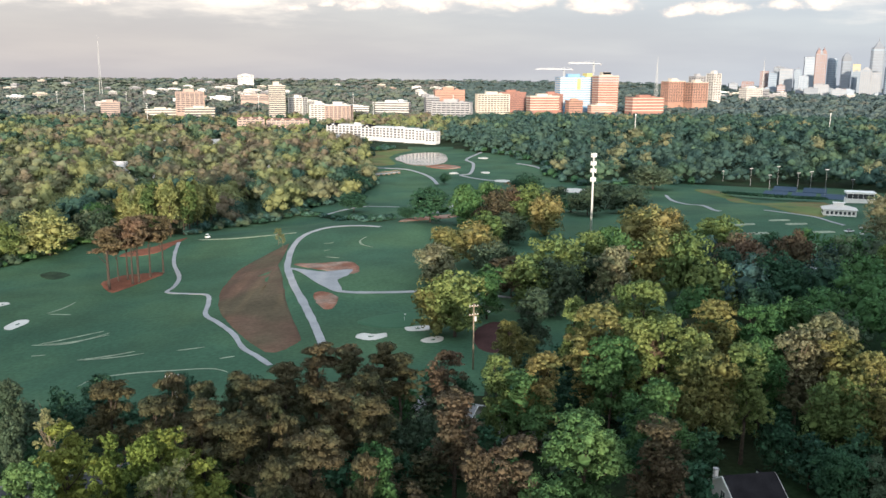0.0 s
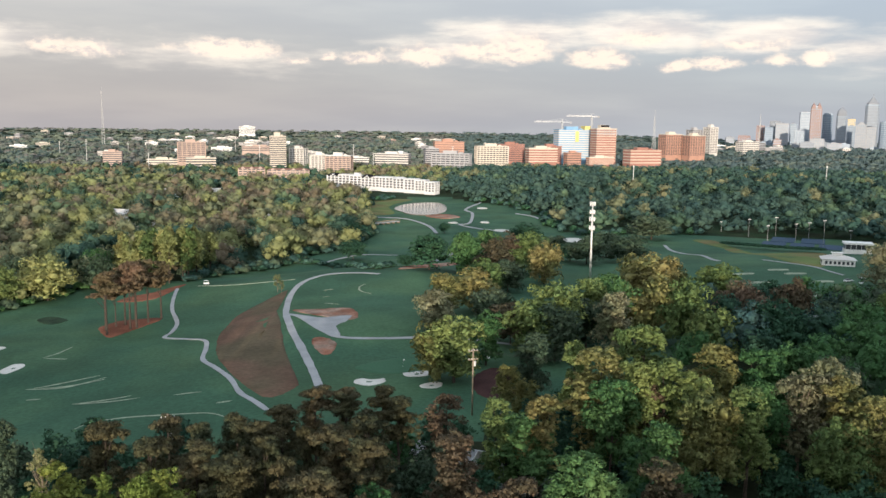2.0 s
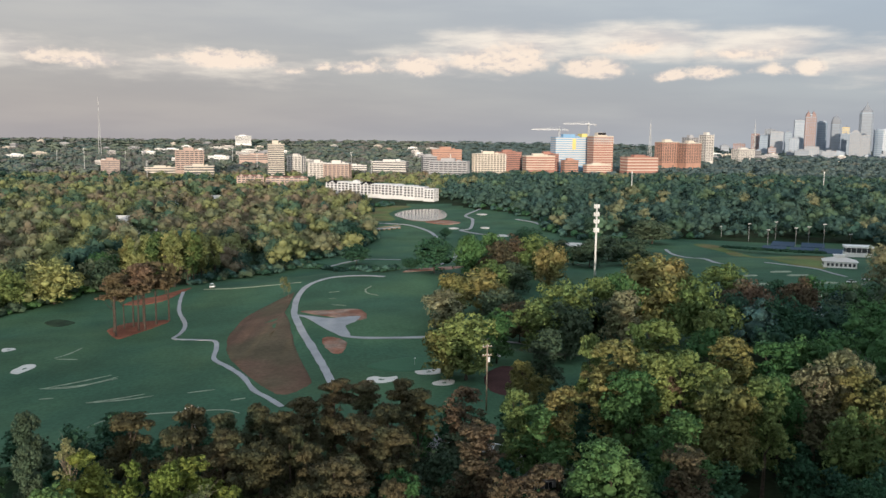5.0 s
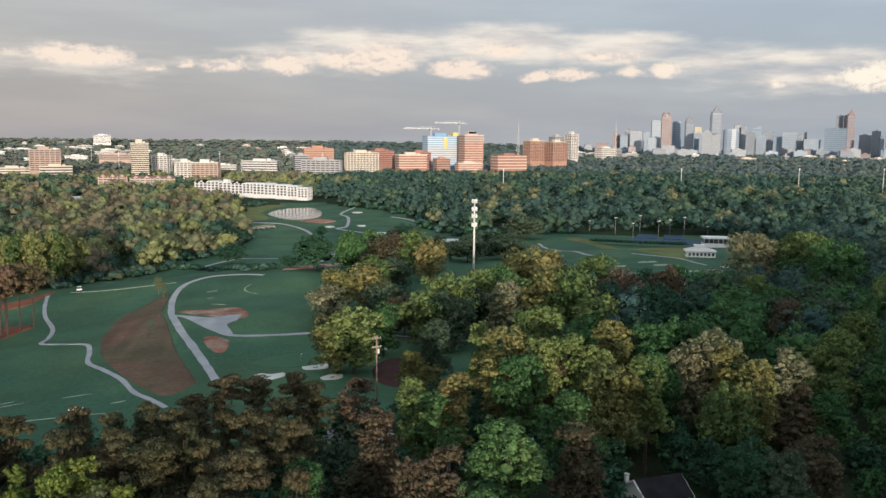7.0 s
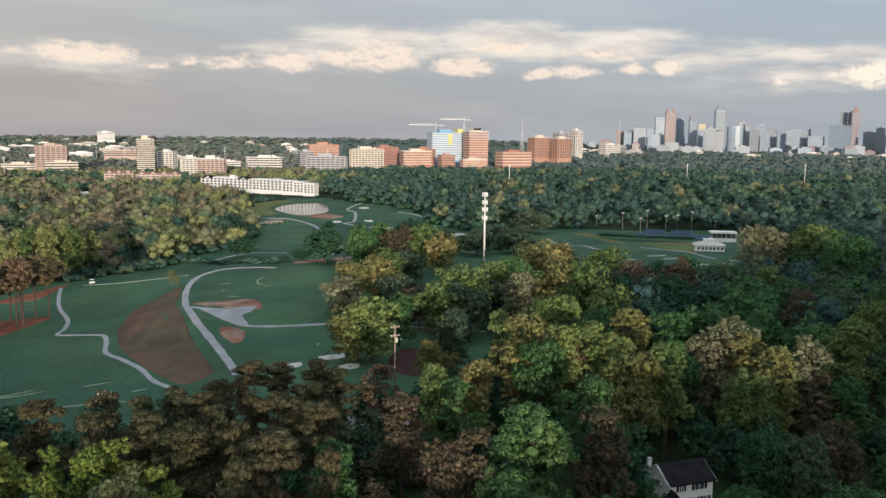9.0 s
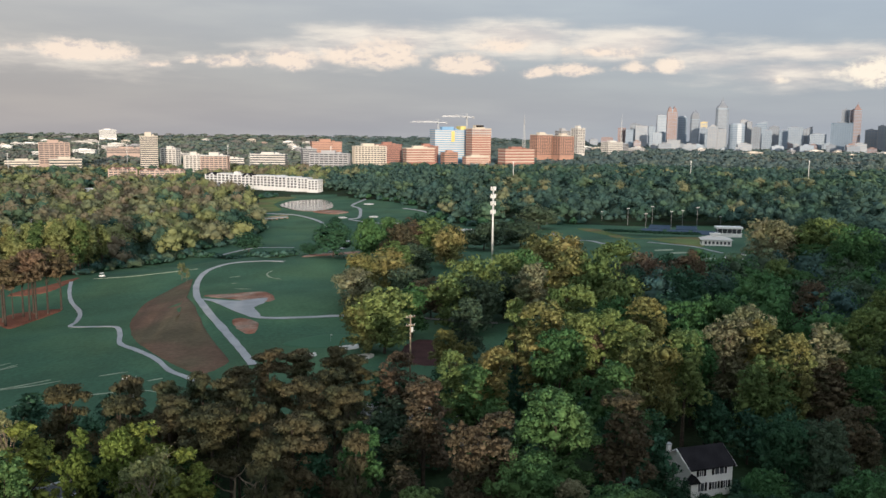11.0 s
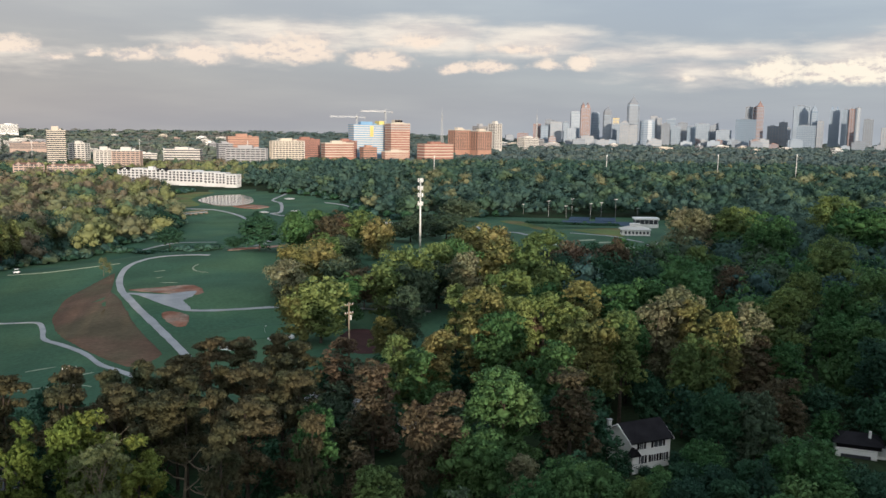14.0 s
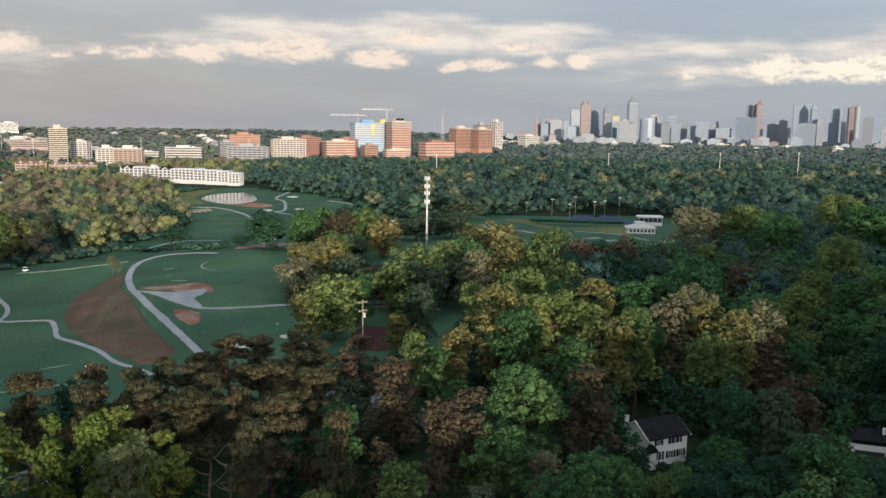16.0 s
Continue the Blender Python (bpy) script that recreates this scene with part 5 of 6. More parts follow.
SKYLINE += [
    (34.09, 66, 103, 4250, "GLASS", "flat", 7), (34.82, 35, 96, 4300, "STONE", "slant", 3), (35.38, 67, 76, 4200, "GLASS", "flat", 6), (36.70, 88, 123, 3700, "DARK", "flat", 9),
    (36.84, 29, 176, 4100, "STONE", "flat", 3), (37.23, 21, 176, 4080, "RED", "flat", 2), (37.46, 36, 176, 4050, "RED", "spire", 5), (38.26, 47, 96, 4200, "PALE", "flat", 4),
    (38.84, 34, 112, 4150, "PALE", "flat", 3), (39.18, 15, 89, 4000, "STONE", "flat", 0), (39.83, 66, 180, 4050, "SHADE", "flat", 7), (40.54, 31, 160, 3980, "GLASS", "spire", 4)]
SKYLINE += [
    (40.15, 82, 99, 3850, "GLASS", "flat", 8), (40.94, 24, 118, 3950, "PALE", "flat", 2), (41.67, 41, 158, 4200, "SHADE", "arched", 4), (42.28, 30, 166, 4150, "SHADE", "flat", 3),
    (42.61, 20, 169, 4140, "RED", "flat", 2), (42.92, 23, 173, 4000, "PALE", "round", 0), (43.52, 36, 126, 4000, "STONE", "flat", 4), (44.45, 31, 91, 4000, "PALE", "flat", 3),
    (26.96, 59, 44, 3600, "PALE", "flat", 6), (33.9, 60, 70, 4400, "STONE", "flat", 5), (47.0, 50, 120, 4100, "GLASS", "flat", 5)]
# all tones but gold have the haze of distance in their colour
TONE = {"RED": (HAZED_RED, "rust granite"), "DARK": (HAZED_NAVY, "navy glass"), "GLASS": (HAZED_GLASS, "blue-grey glass"), "SHADE": (HAZED_SMOKE, "hazed smoke-blue glass"),
        "STONE": (HAZED_STONE, "grey stone"), "PALE": (HAZED_PALE, "pale stone"), "GOLD": (TOWER_GOLD, "gold glass")}
SHAPE = {"flat": "flat-topped", "arched": "twin-crowned", "bullet": "round-shouldered pointed", "spire": "pointed and spired", "curved": "bow-fronted", "steps": "stepped", "slant": "slant-roofed", "round": "cylindrical"}


def loft(outline, levels):
    """Walls through copies of a plan outline: each level is scale in x, scale in y, height."""
    vs, fs, n = [], [], len(outline)
    for sx, sy, z in levels:
        vs += [(x * sx, y * sy, z) for x, y in outline]
    for i in range(len(levels) - 1):
        fs += [(i * n + k, i * n + (k + 1) % n, i * n + n + (k + 1) % n, i * n + n + k) for k in range(n)]
    return vs, fs + [tuple(range(len(vs) - n, len(vs)))]


def skyscraper(bearing, wide, top, away, tone, roof, fins, turn):
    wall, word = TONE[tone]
    glass = HAZED_SMOKE if tone not in ("SHADE", "GLASS") else HAZED_GLASS if tone == "SHADE" else HAZED_PANE
    a = radians(bearing)
    x, y = -19 + away * math.sin(a), -4.8 + away * math.cos(a)
    wide, h, z = wide * away / 4000 * 0.92, 69 + (top - 69) * away / 4000, -10.0
    h -= z
    deep = min(wide * 0.8, 34)
    ob = root("skyscraper", x, y, z, -bearing + turn, f"{SHAPE[roof]} {word} office tower on the skyline", "skyscraper", SKY)
    w, d = wide / 2, deep / 2
    square = [(-w, -d), (w, -d), (w, d), (-w, d)]
    if roof == "round":
        square = [(w * math.cos(t), w * math.sin(t)) for t in np.linspace(0, 2 * math.pi, 17)[:-1]]
    elif roof == "curved":
        square = [(-w, d), (-w, -d * 0.3)] + [(w * math.sin(t), -d * (0.3 + 0.7 * math.cos(t))) for t in (-1.1, -0.6, 0, 0.6, 1.1)] + [(w, -d * 0.3), (w, d)]
    elif roof in ("bullet", "spire"):
        square = [(-w, -d * 0.6), (-w * 0.7, -d), (w * 0.7, -d), (w, -d * 0.6), (w, d * 0.6), (w * 0.7, d), (-w * 0.7, d), (-w, d * 0.6)]
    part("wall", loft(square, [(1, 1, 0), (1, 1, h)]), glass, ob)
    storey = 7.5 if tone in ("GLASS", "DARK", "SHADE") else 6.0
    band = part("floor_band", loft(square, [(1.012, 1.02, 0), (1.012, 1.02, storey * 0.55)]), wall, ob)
    for k in range(1, int(h / storey)):
        share(band, ob, pose(0, 0, k * storey))
    if fins and roof not in ("round", "curved", "bullet", "spire"):
        fin = part("fin", box(-1.4, 1.4, -1.6, 0.4, 0, h + 1), wall, ob)
        fin.matrix_basis = pose(-w, -d, 0)
        for k in range(1, fins + 1):
            share(fin, ob, pose(-w + wide * k / fins, -d, 0))
    if roof in ("flat", "round"):
        part("parapet", loft(square, [(1.02, 1.03, h - 3), (1.02, 1.03, h + 1.5)]), wall, ob)
        part("plant_room", join(box(-w * 0.5, w * 0.35, -d * 0.5, d * 0.5, h, h + 4.5), tube([(w * 0.1, 0, h + 4), (w * 0.1, 0, h + 11)], [0.8, 0.4], 4)), HAZED_STONE, ob)
    elif roof == "arched":
        for sx in (-0.52, 0.52):
            horn = loft([(-w * 0.42, -d), (w * 0.42, -d), (w * 0.42, d), (-w * 0.42, d)], [(1, 1, 0), (0.95, 1, 7), (0.7, 0.9, 14), (0.25, 0.5, 20), (0.05, 0.1, 26)])
            part("crown", ([(vx + sx * w, vy, vz + h) for vx, vy, vz in horn[0]], horn[1]), wall, ob)
        part("arch", loft([(-w * 0.3, -d), (w * 0.3, -d), (w * 0.3, d), (-w * 0.3, d)], [(1, 1, h), (0.9, 1, h + 8), (0.4, 1, h + 12)]), glass, ob)
    elif roof == "bullet":
        part("crown", loft(square, [(1.01, 1.01, h), (0.97, 0.97, h + 10), (0.85, 0.85, h + 19), (0.62, 0.62, h + 27), (0.3, 0.3, h + 33), (0.06, 0.06, h + 37), (0.02, 0.02, h + 42)]), wall, ob)
    elif roof == "spire":
        tall = 34 if wide > 40 else 26
        part("crown", loft(square, [(1.01, 1.01, h), (0.9, 0.9, h + 1), (0.86, 0.86, h + tall * 0.22), (0.7, 0.7, h + tall * 0.26), (0.3, 0.3, h + tall * 0.72), (0.05, 0.05, h + tall), (0.03, 0.03, h + tall * 1.3)]), wall, ob)
    elif roof == "curved":
        part("parapet", loft(square, [(1.02, 1.02, h - 3), (1.02, 1.02, h + 2), (0.8, 0.8, h + 2), (0.76, 0.76, h + 7)]), wall, ob)
    elif roof == "steps":
        part("crown", join(box(-w * 0.75, w * 0.75, -d, d, h, h + 5), box(-w * 0.4, w * 0.4, -d, d, h + 5, h + 10)), wall, ob)
    elif roof == "slant":
        part("crown", ([(-w, -d, h), (w, -d, h), (w, d, h), (-w, d, h), (w, -d, h + 14), (w, d, h + 14)], [(0, 1, 4), (3, 5, 2), (0, 4, 5, 3), (1, 2, 5, 4)]), wall, ob)
    return ob


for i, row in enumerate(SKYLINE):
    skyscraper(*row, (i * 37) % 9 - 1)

rngs = random.Random(12)
for i in range(60):
    a, r = math.radians(rngs.uniform(21, 47)), rngs.uniform(3300, 4400)
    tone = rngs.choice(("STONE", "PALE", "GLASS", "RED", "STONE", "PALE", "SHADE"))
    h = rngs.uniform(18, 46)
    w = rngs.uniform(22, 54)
    building("office_block", r * math.sin(a), r * math.cos(a), -2, w, w * 0.6, h, -math.degrees(a) + rngs.uniform(-4, 12), 6, TONE[tone][0], HAZED_SMOKE, f"mid-rise {TONE[tone][1]} block at the foot of the skyline", TOWN, "blocks below the skyline", band=0.6)

# low pale roofs far off on the plain
rngb = random.Random(4)
for i in range(70):
    r, a = rngb.uniform(1900, 4300), math.radians(rngb.uniform(-27, 4))
    if i > 52:
        r, a = rngb.uniform(2500, 3600), math.radians(rngb.uniform(18, 44))
    x, y = r * math.sin(a), r * math.cos(a)
    w, d, h = rngb.uniform(16, 60), rngb.uniform(12, 26), rngb.uniform(5, 9)
    building("low_building", x, y, float(ground_z(x, y)) + 7, w, d, h, rngb.uniform(-25, 25), 3, rngb.choice((PALE, WHITE, CREAM, PINK, GREY)), GLASS,
             "low pale commercial building among far trees", TOWN, "far low buildings")
building("office_tower", -640, 4000, 30, 70, 40, 34, 10, 7, WHITE, GLASS, "white stepped office block on the horizon", TOWN, "far low buildings", top=WHITE)

# unseen blocks added behind the viewpoint, sized to throw shade over the near wood
building("apartment_tower", 215, -75, 8, 240, 26, 51, 2, 16, PALE, GLASS, "tall pale unseen shade-casting tower behind the viewpoint", TOWN, "blocks behind the viewpoint")
building("apartment_tower", 60, -80, 8, 66, 24, 36, 0, 12, PALE, GLASS, "pale unseen shade-casting block behind the viewpoint", TOWN, "blocks behind the viewpoint")
building("apartment_tower", -26, -80, 8, 104, 24, 30, 0, 10, PALE, GLASS, "pale unseen shade-casting podium behind the viewpoint", TOWN, "blocks behind the viewpoint")

# ---- masts, cranes, poles ----
def cell_tower(x, y, height):
    z = float(ground_z(x, y))
    ob = root("cell_tower", x, y, z, 0, "tall pale steel monopole with three antenna rings", "cell tower")
    part("pole", tube([(0, 0, -1), (0, 0, height * 0.5), (0, 0, height)], [0.6, 0.48, 0.34], 12), GALV, ob, smooth=True)
    for zz, n in ((height - 0.8, 9), (height - 4.6, 9), (height - 8.0, 6), (height - 12.2, 9)):
        plat = [box(-1.5, 1.5, -0.08, 0.08, zz - 0.1, zz + 0.1), box(-0.08, 0.08, -1.5, 1.5, zz - 0.1, zz + 0.1)]
        part("platform", join(*plat, tube([(0, 0, zz - 0.15), (0, 0, zz + 0.15)], [0.9, 0.9], 10)), GALV, ob)
        panel = None
        for k in range(n):
            a = 2 * math.pi * k / n
            m = pose(1.2 * math.cos(a), 1.2 * math.sin(a), zz, 0, 0, math.degrees(a))
            if panel is None:
                panel = part("antenna", box(-0.1, 0.12, -0.17, 0.17, -0.95, 0.95), WHITE, ob)
                panel.matrix_basis = m
            else:
                share(panel, ob, m)
    return ob


cell_tower(101.3, 401.6, 38.6)


def utility_pole(x, y, height, arms, label, lamp=False, z=None):
    z = float(ground_z(x, y)) if z is None else z
    ob = root("utility_pole", x, y, z, 20, label, "utility pole")
    part("pole", tube([(0, 0, -0.8), (0, 0, height)], [0.24, 0.16], 8), WOOD, ob, smooth=True)
    for i in range(arms):
        zz = height - 0.7 - 2.2 * i
        arm = part("crossarm", box(-1.3, 1.3, -0.12, 0.12, zz - 0.1, zz + 0.1), WOOD, ob)
        for k in (-1.1, -0.4, 0.4, 1.1):
            part("insulator", tube([(k, 0, zz + 0.1), (k, 0, zz + 0.42)], [0.09, 0.06], 6), GALV, arm)
    if arms:
        part("transformer", tube([(0.5, 0, height - 4.6), (0.5, 0, height - 3.4)], [0.3, 0.3], 10), GALV, ob)
    return ob


utility_pole(26.6, 207.5, 17.2, 2, "weathered wooden utility pole with cross-arms by the bunkers")
utility_pole(-32.9, 149.0, 22.6, 1, "thin wooden utility pole rising out of the pines")


def power_line(ends, label):
    """Sagging wires between the cross-arms of two poles."""
    a, b = (Vector(e) for e in ends)
    ob = root("power_line", a.x, a.y, a.z, 0, label, "power line")
    for off in (-1.1, 0.4, 1.1):
        pts = [(b - a) * t + Vector((0.94 * off, 0.34 * off, -1.6 * 4 * t * (1 - t))) for t in np.linspace(0, 1, 9)]
        part("wire", tube(pts, [0.018] * 9, 4), RUBBER, ob)


utility_pole(68.0, 199.0, 17.2, 1, "wooden utility pole half sunk in the grove")
POLE_TOPS = [(x, y, float(ground_z(x, y)) + 16.9) for x, y in ((26.6, 207.5), (68.0, 199.0))]
power_line(POLE_TOPS, "thin dark power wires strung between wooden poles")
for x, y, hgt in ((268.7, 668, 8), (279.9, 641.9, 13), (284.2, 618, 11), (302.9, 645.8, 14), (300.6, 608, 13.5), (318.1, 623.6, 12.5), (308.7, 583, 18.5), (334.2, 594.2, 10)):
    z = float(ground_z(x, y))
    ob = root("flood_light", x, y, z, 10, "slim steel floodlight pole over the courts", "floodlight", "court floodlights")
    part("pole", tube([(0, 0, -0.5), (0, 0, hgt)], [0.16, 0.11], 6), STEEL, ob)
    part("lamp_bar", box(-1.4, 1.4, -0.15, 0.15, hgt - 0.15, hgt + 0.1), STEEL, ob)
    for k in (-1.1, -0.35, 0.35, 1.1):
        part("lamp_head", box(k - 0.25, k + 0.25, -0.35, 0.1, hgt + 0.1, hgt + 0.5), GALV, ob)
for x, y, z0, z1 in ((278, 957, 0, 38), (508, 971, 5, 39), (622, 902, 5, 42), (693, 849, 5, 44)):
    z = float(ground_z(x, y))
    ob = root("steel_mast", x, y, z, 0, "pale steel mast above the woods", "mast", "masts in the woods")
    part("pole", tube([(0, 0, -1), (0, 0, z1 - z)], [0.5, 0.35], 8), GALV, ob)
    part("cap", box(-0.6, 0.6, -0.6, 0.6, z1 - z - 2.2, z1 - z), GALV, ob)


rngp = random.Random(8)
for k in range(16):
    a, r = math.radians(rngp.uniform(-22, 8)), rngp.uniform(1350, 2300)
    x, y, hgt = r * math.sin(a), r * math.cos(a), rngp.uniform(28, 48)
    ob = root("power_pole", x, y, float(ground_z(x, y)), 0, "tall pale steel power pole in the town", "power pole", "power poles in the town")
    part("pole", tube([(0, 0, -1), (0, 0, hgt)], [0.55, 0.3], 6), GALV, ob)
    for zz in (hgt - 1, hgt - 4, hgt - 7):
        part("arm", box(-2.2, 2.2, -0.15, 0.15, zz, zz + 0.3), GALV, ob)


def lattice(name, x, y, z, height, wide, label, category):
    ob = root(name, x, y, z, 15, label, category)
    legs = []
    for sx, sy in ((-1, -1), (1, -1), (1, 1), (-1, 1)):
        part("leg", tube([(sx * wide, sy * wide, 0), (sx * 0.3, sy * 0.3, height * 0.85)], [0.45, 0.25], 4), GALV, ob)
    rings = int(height / 7)
    for k in range(rings):
        t = k / rings
        s = wide * (1 - t) + 0.3 * t
        zz = height * 0.85 * t
        part("brace", join(tube([(-s, -s, zz), (s, -s, zz + 6)], [0.18, 0.18], 4), tube([(s, -s, zz), (s, s, zz + 6)], [0.18, 0.18], 4), tube([(-s, -s, zz), (-s, s, zz + 6)], [0.18, 0.18], 4)), GALV, ob)
    part("mast_tip", tube([(0, 0, height * 0.85), (0, 0, height)], [0.4, 0.15], 5), GALV, ob)
    return ob


lattice("radio_mast", 767, 2480, 12, 120, 4.5, "steel lattice radio mast behind the town", "radio mast")
lattice("radio_mast", -789, 2476, 14, 160, 3.5, "faint steel lattice radio mast on the plain", "radio mast")
lattice("radio_mast", 1393, 3207, 10, 140, 3.5, "faint steel lattice radio mast before the skyline", "radio mast")


def tower_crane(x, y, z, mast, jib_l, jib_r, yaw):
    ob = root("tower_crane", x, y, z, yaw, "pale tower crane over the hospital building site", "tower crane", "tower cranes")
    part("mast", join(*[tube([(sx, sy, -40), (sx, sy, mast)], [0.28, 0.28], 4) for sx, sy in ((-1, -1), (1, -1), (1, 1), (-1, 1))]), GALV, ob)
    part("mast_lacing", join(*[tube([(-1 if k % 2 else 1, -1, -40 + 3 * k), (1 if k % 2 else -1, -1, -37 + 3 * k)], [0.15, 0.15], 4) for k in range(int((mast + 40) / 3))]), GALV, ob)
    part("jib", join(box(-jib_l, 0, -0.5, 0.5, mast - 0.3, mast + 0.3), *[tube([(-jib_l * k / 12, 0, mast + 0.3), (-jib_l * (k + 0.5) / 12, 0, mast + 1.9)], [0.16, 0.16], 4) for k in range(12)],
                     tube([(0, 0, mast + 1.9), (-jib_l * 0.95, 0, mast + 1.6)], [0.22, 0.22], 4)), WHITE, ob)
    part("counter_jib", box(0, jib_r, -0.6, 0.6, mast - 0.3, mast + 0.4), WHITE, ob)
    part("counterweight", box(jib_r - 3, jib_r, -1, 1, mast - 2.6, mast + 0.4), GREY, ob)
    part("tower_head", tube([(0, 0, mast), (0, 0, mast + 6)], [0.9, 0.2], 4), GALV, ob)
    part("cab", box(-2.2, -0.8, -1.3, 0.6, mast - 2.4, mast - 0.4), GLASS, ob)
    part("tie", join(tube([(0, 0, mast + 6), (-jib_l * 0.65, 0, mast + 1.7)], [0.12, 0.12], 4), tube([(0, 0, mast + 6), (jib_r, 0, mast + 0.4)], [0.12, 0.12], 4)), GALV, ob)
    return ob


tower_crane(334.1, 1653, 75, 14, 56, 18, 8)
tower_crane(388, 1641, 76, 24, 52, 15, 10)

# ---- houses and clubhouse ----
def cottage(x, y, z, w, d, eave, rise, yaw, wall, roof, label, chimney=None, windows=(), name="house"):
    """A gabled house: ridge along local x."""
    ob = root(name, x, y, z, yaw, label, "house")
    v, f = box(-w / 2, w / 2, -d / 2, d / 2, -3, eave)
    v += [(-w / 2, 0, eave + rise - 0.15), (w / 2, 0, eave + rise - 0.15)]
    f += [(4, 7, 8), (5, 9, 6)]
    part("wall", (v, f), wall, ob)
    o, th = 0.45, 0.22
    rv = []
    for sx in (-w / 2 - o, w / 2 + o):
        k = rise / (d / 2)
        rv += [(sx, -d / 2 - o, eave - o * k), (sx, 0, eave + rise), (sx, d / 2 + o, eave - o * k), (sx, -d / 2 - o, eave - o * k + th), (sx, 0, eave + rise + th), (sx, d / 2 + o, eave - o * k + th)]
    rf = [(3, 9, 10, 4), (4, 10, 11, 5), (0, 1, 7, 6), (1, 2, 8, 7), (0, 6, 9, 3), (2, 5, 11, 8), (0, 3, 4, 1), (1, 4, 5, 2), (6, 7, 10, 9), (7, 8, 11, 10)]
    part("roof", (rv, rf), roof, ob)
    for sx in (-w / 2 - o, w / 2 + o):
        part("verge", tube([(sx, -d / 2 - o, eave - o * rise / (d / 2)), (sx, 0, eave + rise), (sx, d / 2 + o, eave - o * rise / (d / 2))], [0.16] * 3, 4), WHITE, ob)
    if chimney:
        cx, cy, top = chimney
        ch = part("chimney", box(cx - 0.32, cx + 0.32, cy - 0.32, cy + 0.32, 0, top), wall, ob)
        part("chimney_cap", box(cx - 0.42, cx + 0.42, cy - 0.42, cy + 0.42, top, top + 0.2), GREY, ch)
    for side, u, zz, ww, hh, shutters in windows:
        if side == "front":
            m = pose(u, -d / 2, zz)
        else:
            m = pose(-w / 2, u, zz, 0, 0, -90)
        win = part("window", join(box(-ww / 2 - 0.12, ww / 2 + 0.12, -0.08, 0.05, -hh / 2 - 0.12, -hh / 2), box(-ww / 2 - 0.12, ww / 2 + 0.12, -0.08, 0.05, hh / 2, hh / 2 + 0.12),
                                  box(-ww / 2 - 0.12, -ww / 2, -0.08, 0.05, -hh / 2, hh / 2), box(ww / 2, ww / 2 + 0.12, -0.08, 0.05, -hh / 2, hh / 2), box(-0.05, 0.05, -0.07, 0.05, -hh / 2, hh / 2)), WHITE, ob)
        win.matrix_basis = m
        part("pane", box(-ww / 2, ww / 2, -0.04, 0.04, -hh / 2, hh / 2), GLASS, win)
        if shutters:
            for sx in (-1, 1):
                part("shutter", box(sx * (ww / 2 + 0.35) - 0.22, sx * (ww / 2 + 0.35) + 0.22, -0.1, 0.05, -hh / 2, hh / 2), SLATE, win)
    return ob


white_house = cottage(65.6, 131.2, 8.9, 8.6, 7.6, 4.5, 2.3, 7, WHITE, SLATE, "white two-storey gabled house with dark roof and shutters", (-4.0, 3.6, 6.4),
                      [("front", -2.2, 3.55, 0.75, 1.1, True), ("front", 1.5, 3.55, 1.9, 1.1, True), ("front", -2.3, 1.0, 1.5, 1.5, True), ("front", 0.6, 1.0, 1.0, 1.3, True),
                       ("front", 2.9, 1.0, 0.8, 1.3, True), ("side", 0.2, 3.5, 1.3, 1.0, False), ("side", -2.2, 1.1, 0.9, 1.4, False)])
porch = part("porch", box(-4.9, -3.5, -4.9, -3.75, -3, 2.3), WHITE, white_house)
part("porch_roof", ([(-5.3, -5.2, 2.3), (-3.1, -5.2, 2.3), (-4.2, -5.2, 3.7), (-5.3, -3.7, 2.3), (-3.1, -3.7, 2.3), (-4.2, -3.7, 3.7)], [(0, 1, 2), (1, 4, 5, 2), (0, 2, 5, 3), (3, 5, 4), (0, 3, 4, 1)]), SLATE, porch)
wing = part("side_wing", box(4.2, 6.4, -0.6, 4.6, -3, 3.6), WHITE, white_house)
part("wing_gable", ([(4.2, -0.62, 3.6), (6.4, -0.62, 3.6), (4.2, -0.62, 5.0), (4.2, 4.6, 3.6), (6.4, 4.6, 3.6), (4.2, 4.6, 5.0)], [(0, 1, 2), (3, 5, 4), (0, 3, 4, 1), (0, 2, 5, 3)]), WHITE, wing)
part("wing_roof", ([(4.1, -0.95, 5.15), (6.75, -0.95, 3.45), (6.75, 4.9, 3.45), (4.1, 4.9, 5.15), (4.1, -0.95, 5.35), (6.75, -0.95, 3.65), (6.75, 4.9, 3.65), (4.1, 4.9, 5.35)],
                   [(3, 2, 1, 0), (4, 5, 6, 7), (0, 1, 5, 4), (1, 2, 6, 5), (2, 3, 7, 6), (3, 0, 4, 7)]), SLATE, wing)
for sx, sy, sh, sw, sk in ((60.5, 126.5, 4.5, 1.8, "cone"), (63.5, 125.0, 1.6, 1.3, "dark"), (66.4, 125.2, 1.4, 1.1, "green"), (71.0, 125.0, 3.4, 2.6, "dark"), (58.0, 129.0, 6.0, 1.8, "cone")):
    tree(sx, sy, sh, sw, sk, 2, "against the white house", "house shrubs")

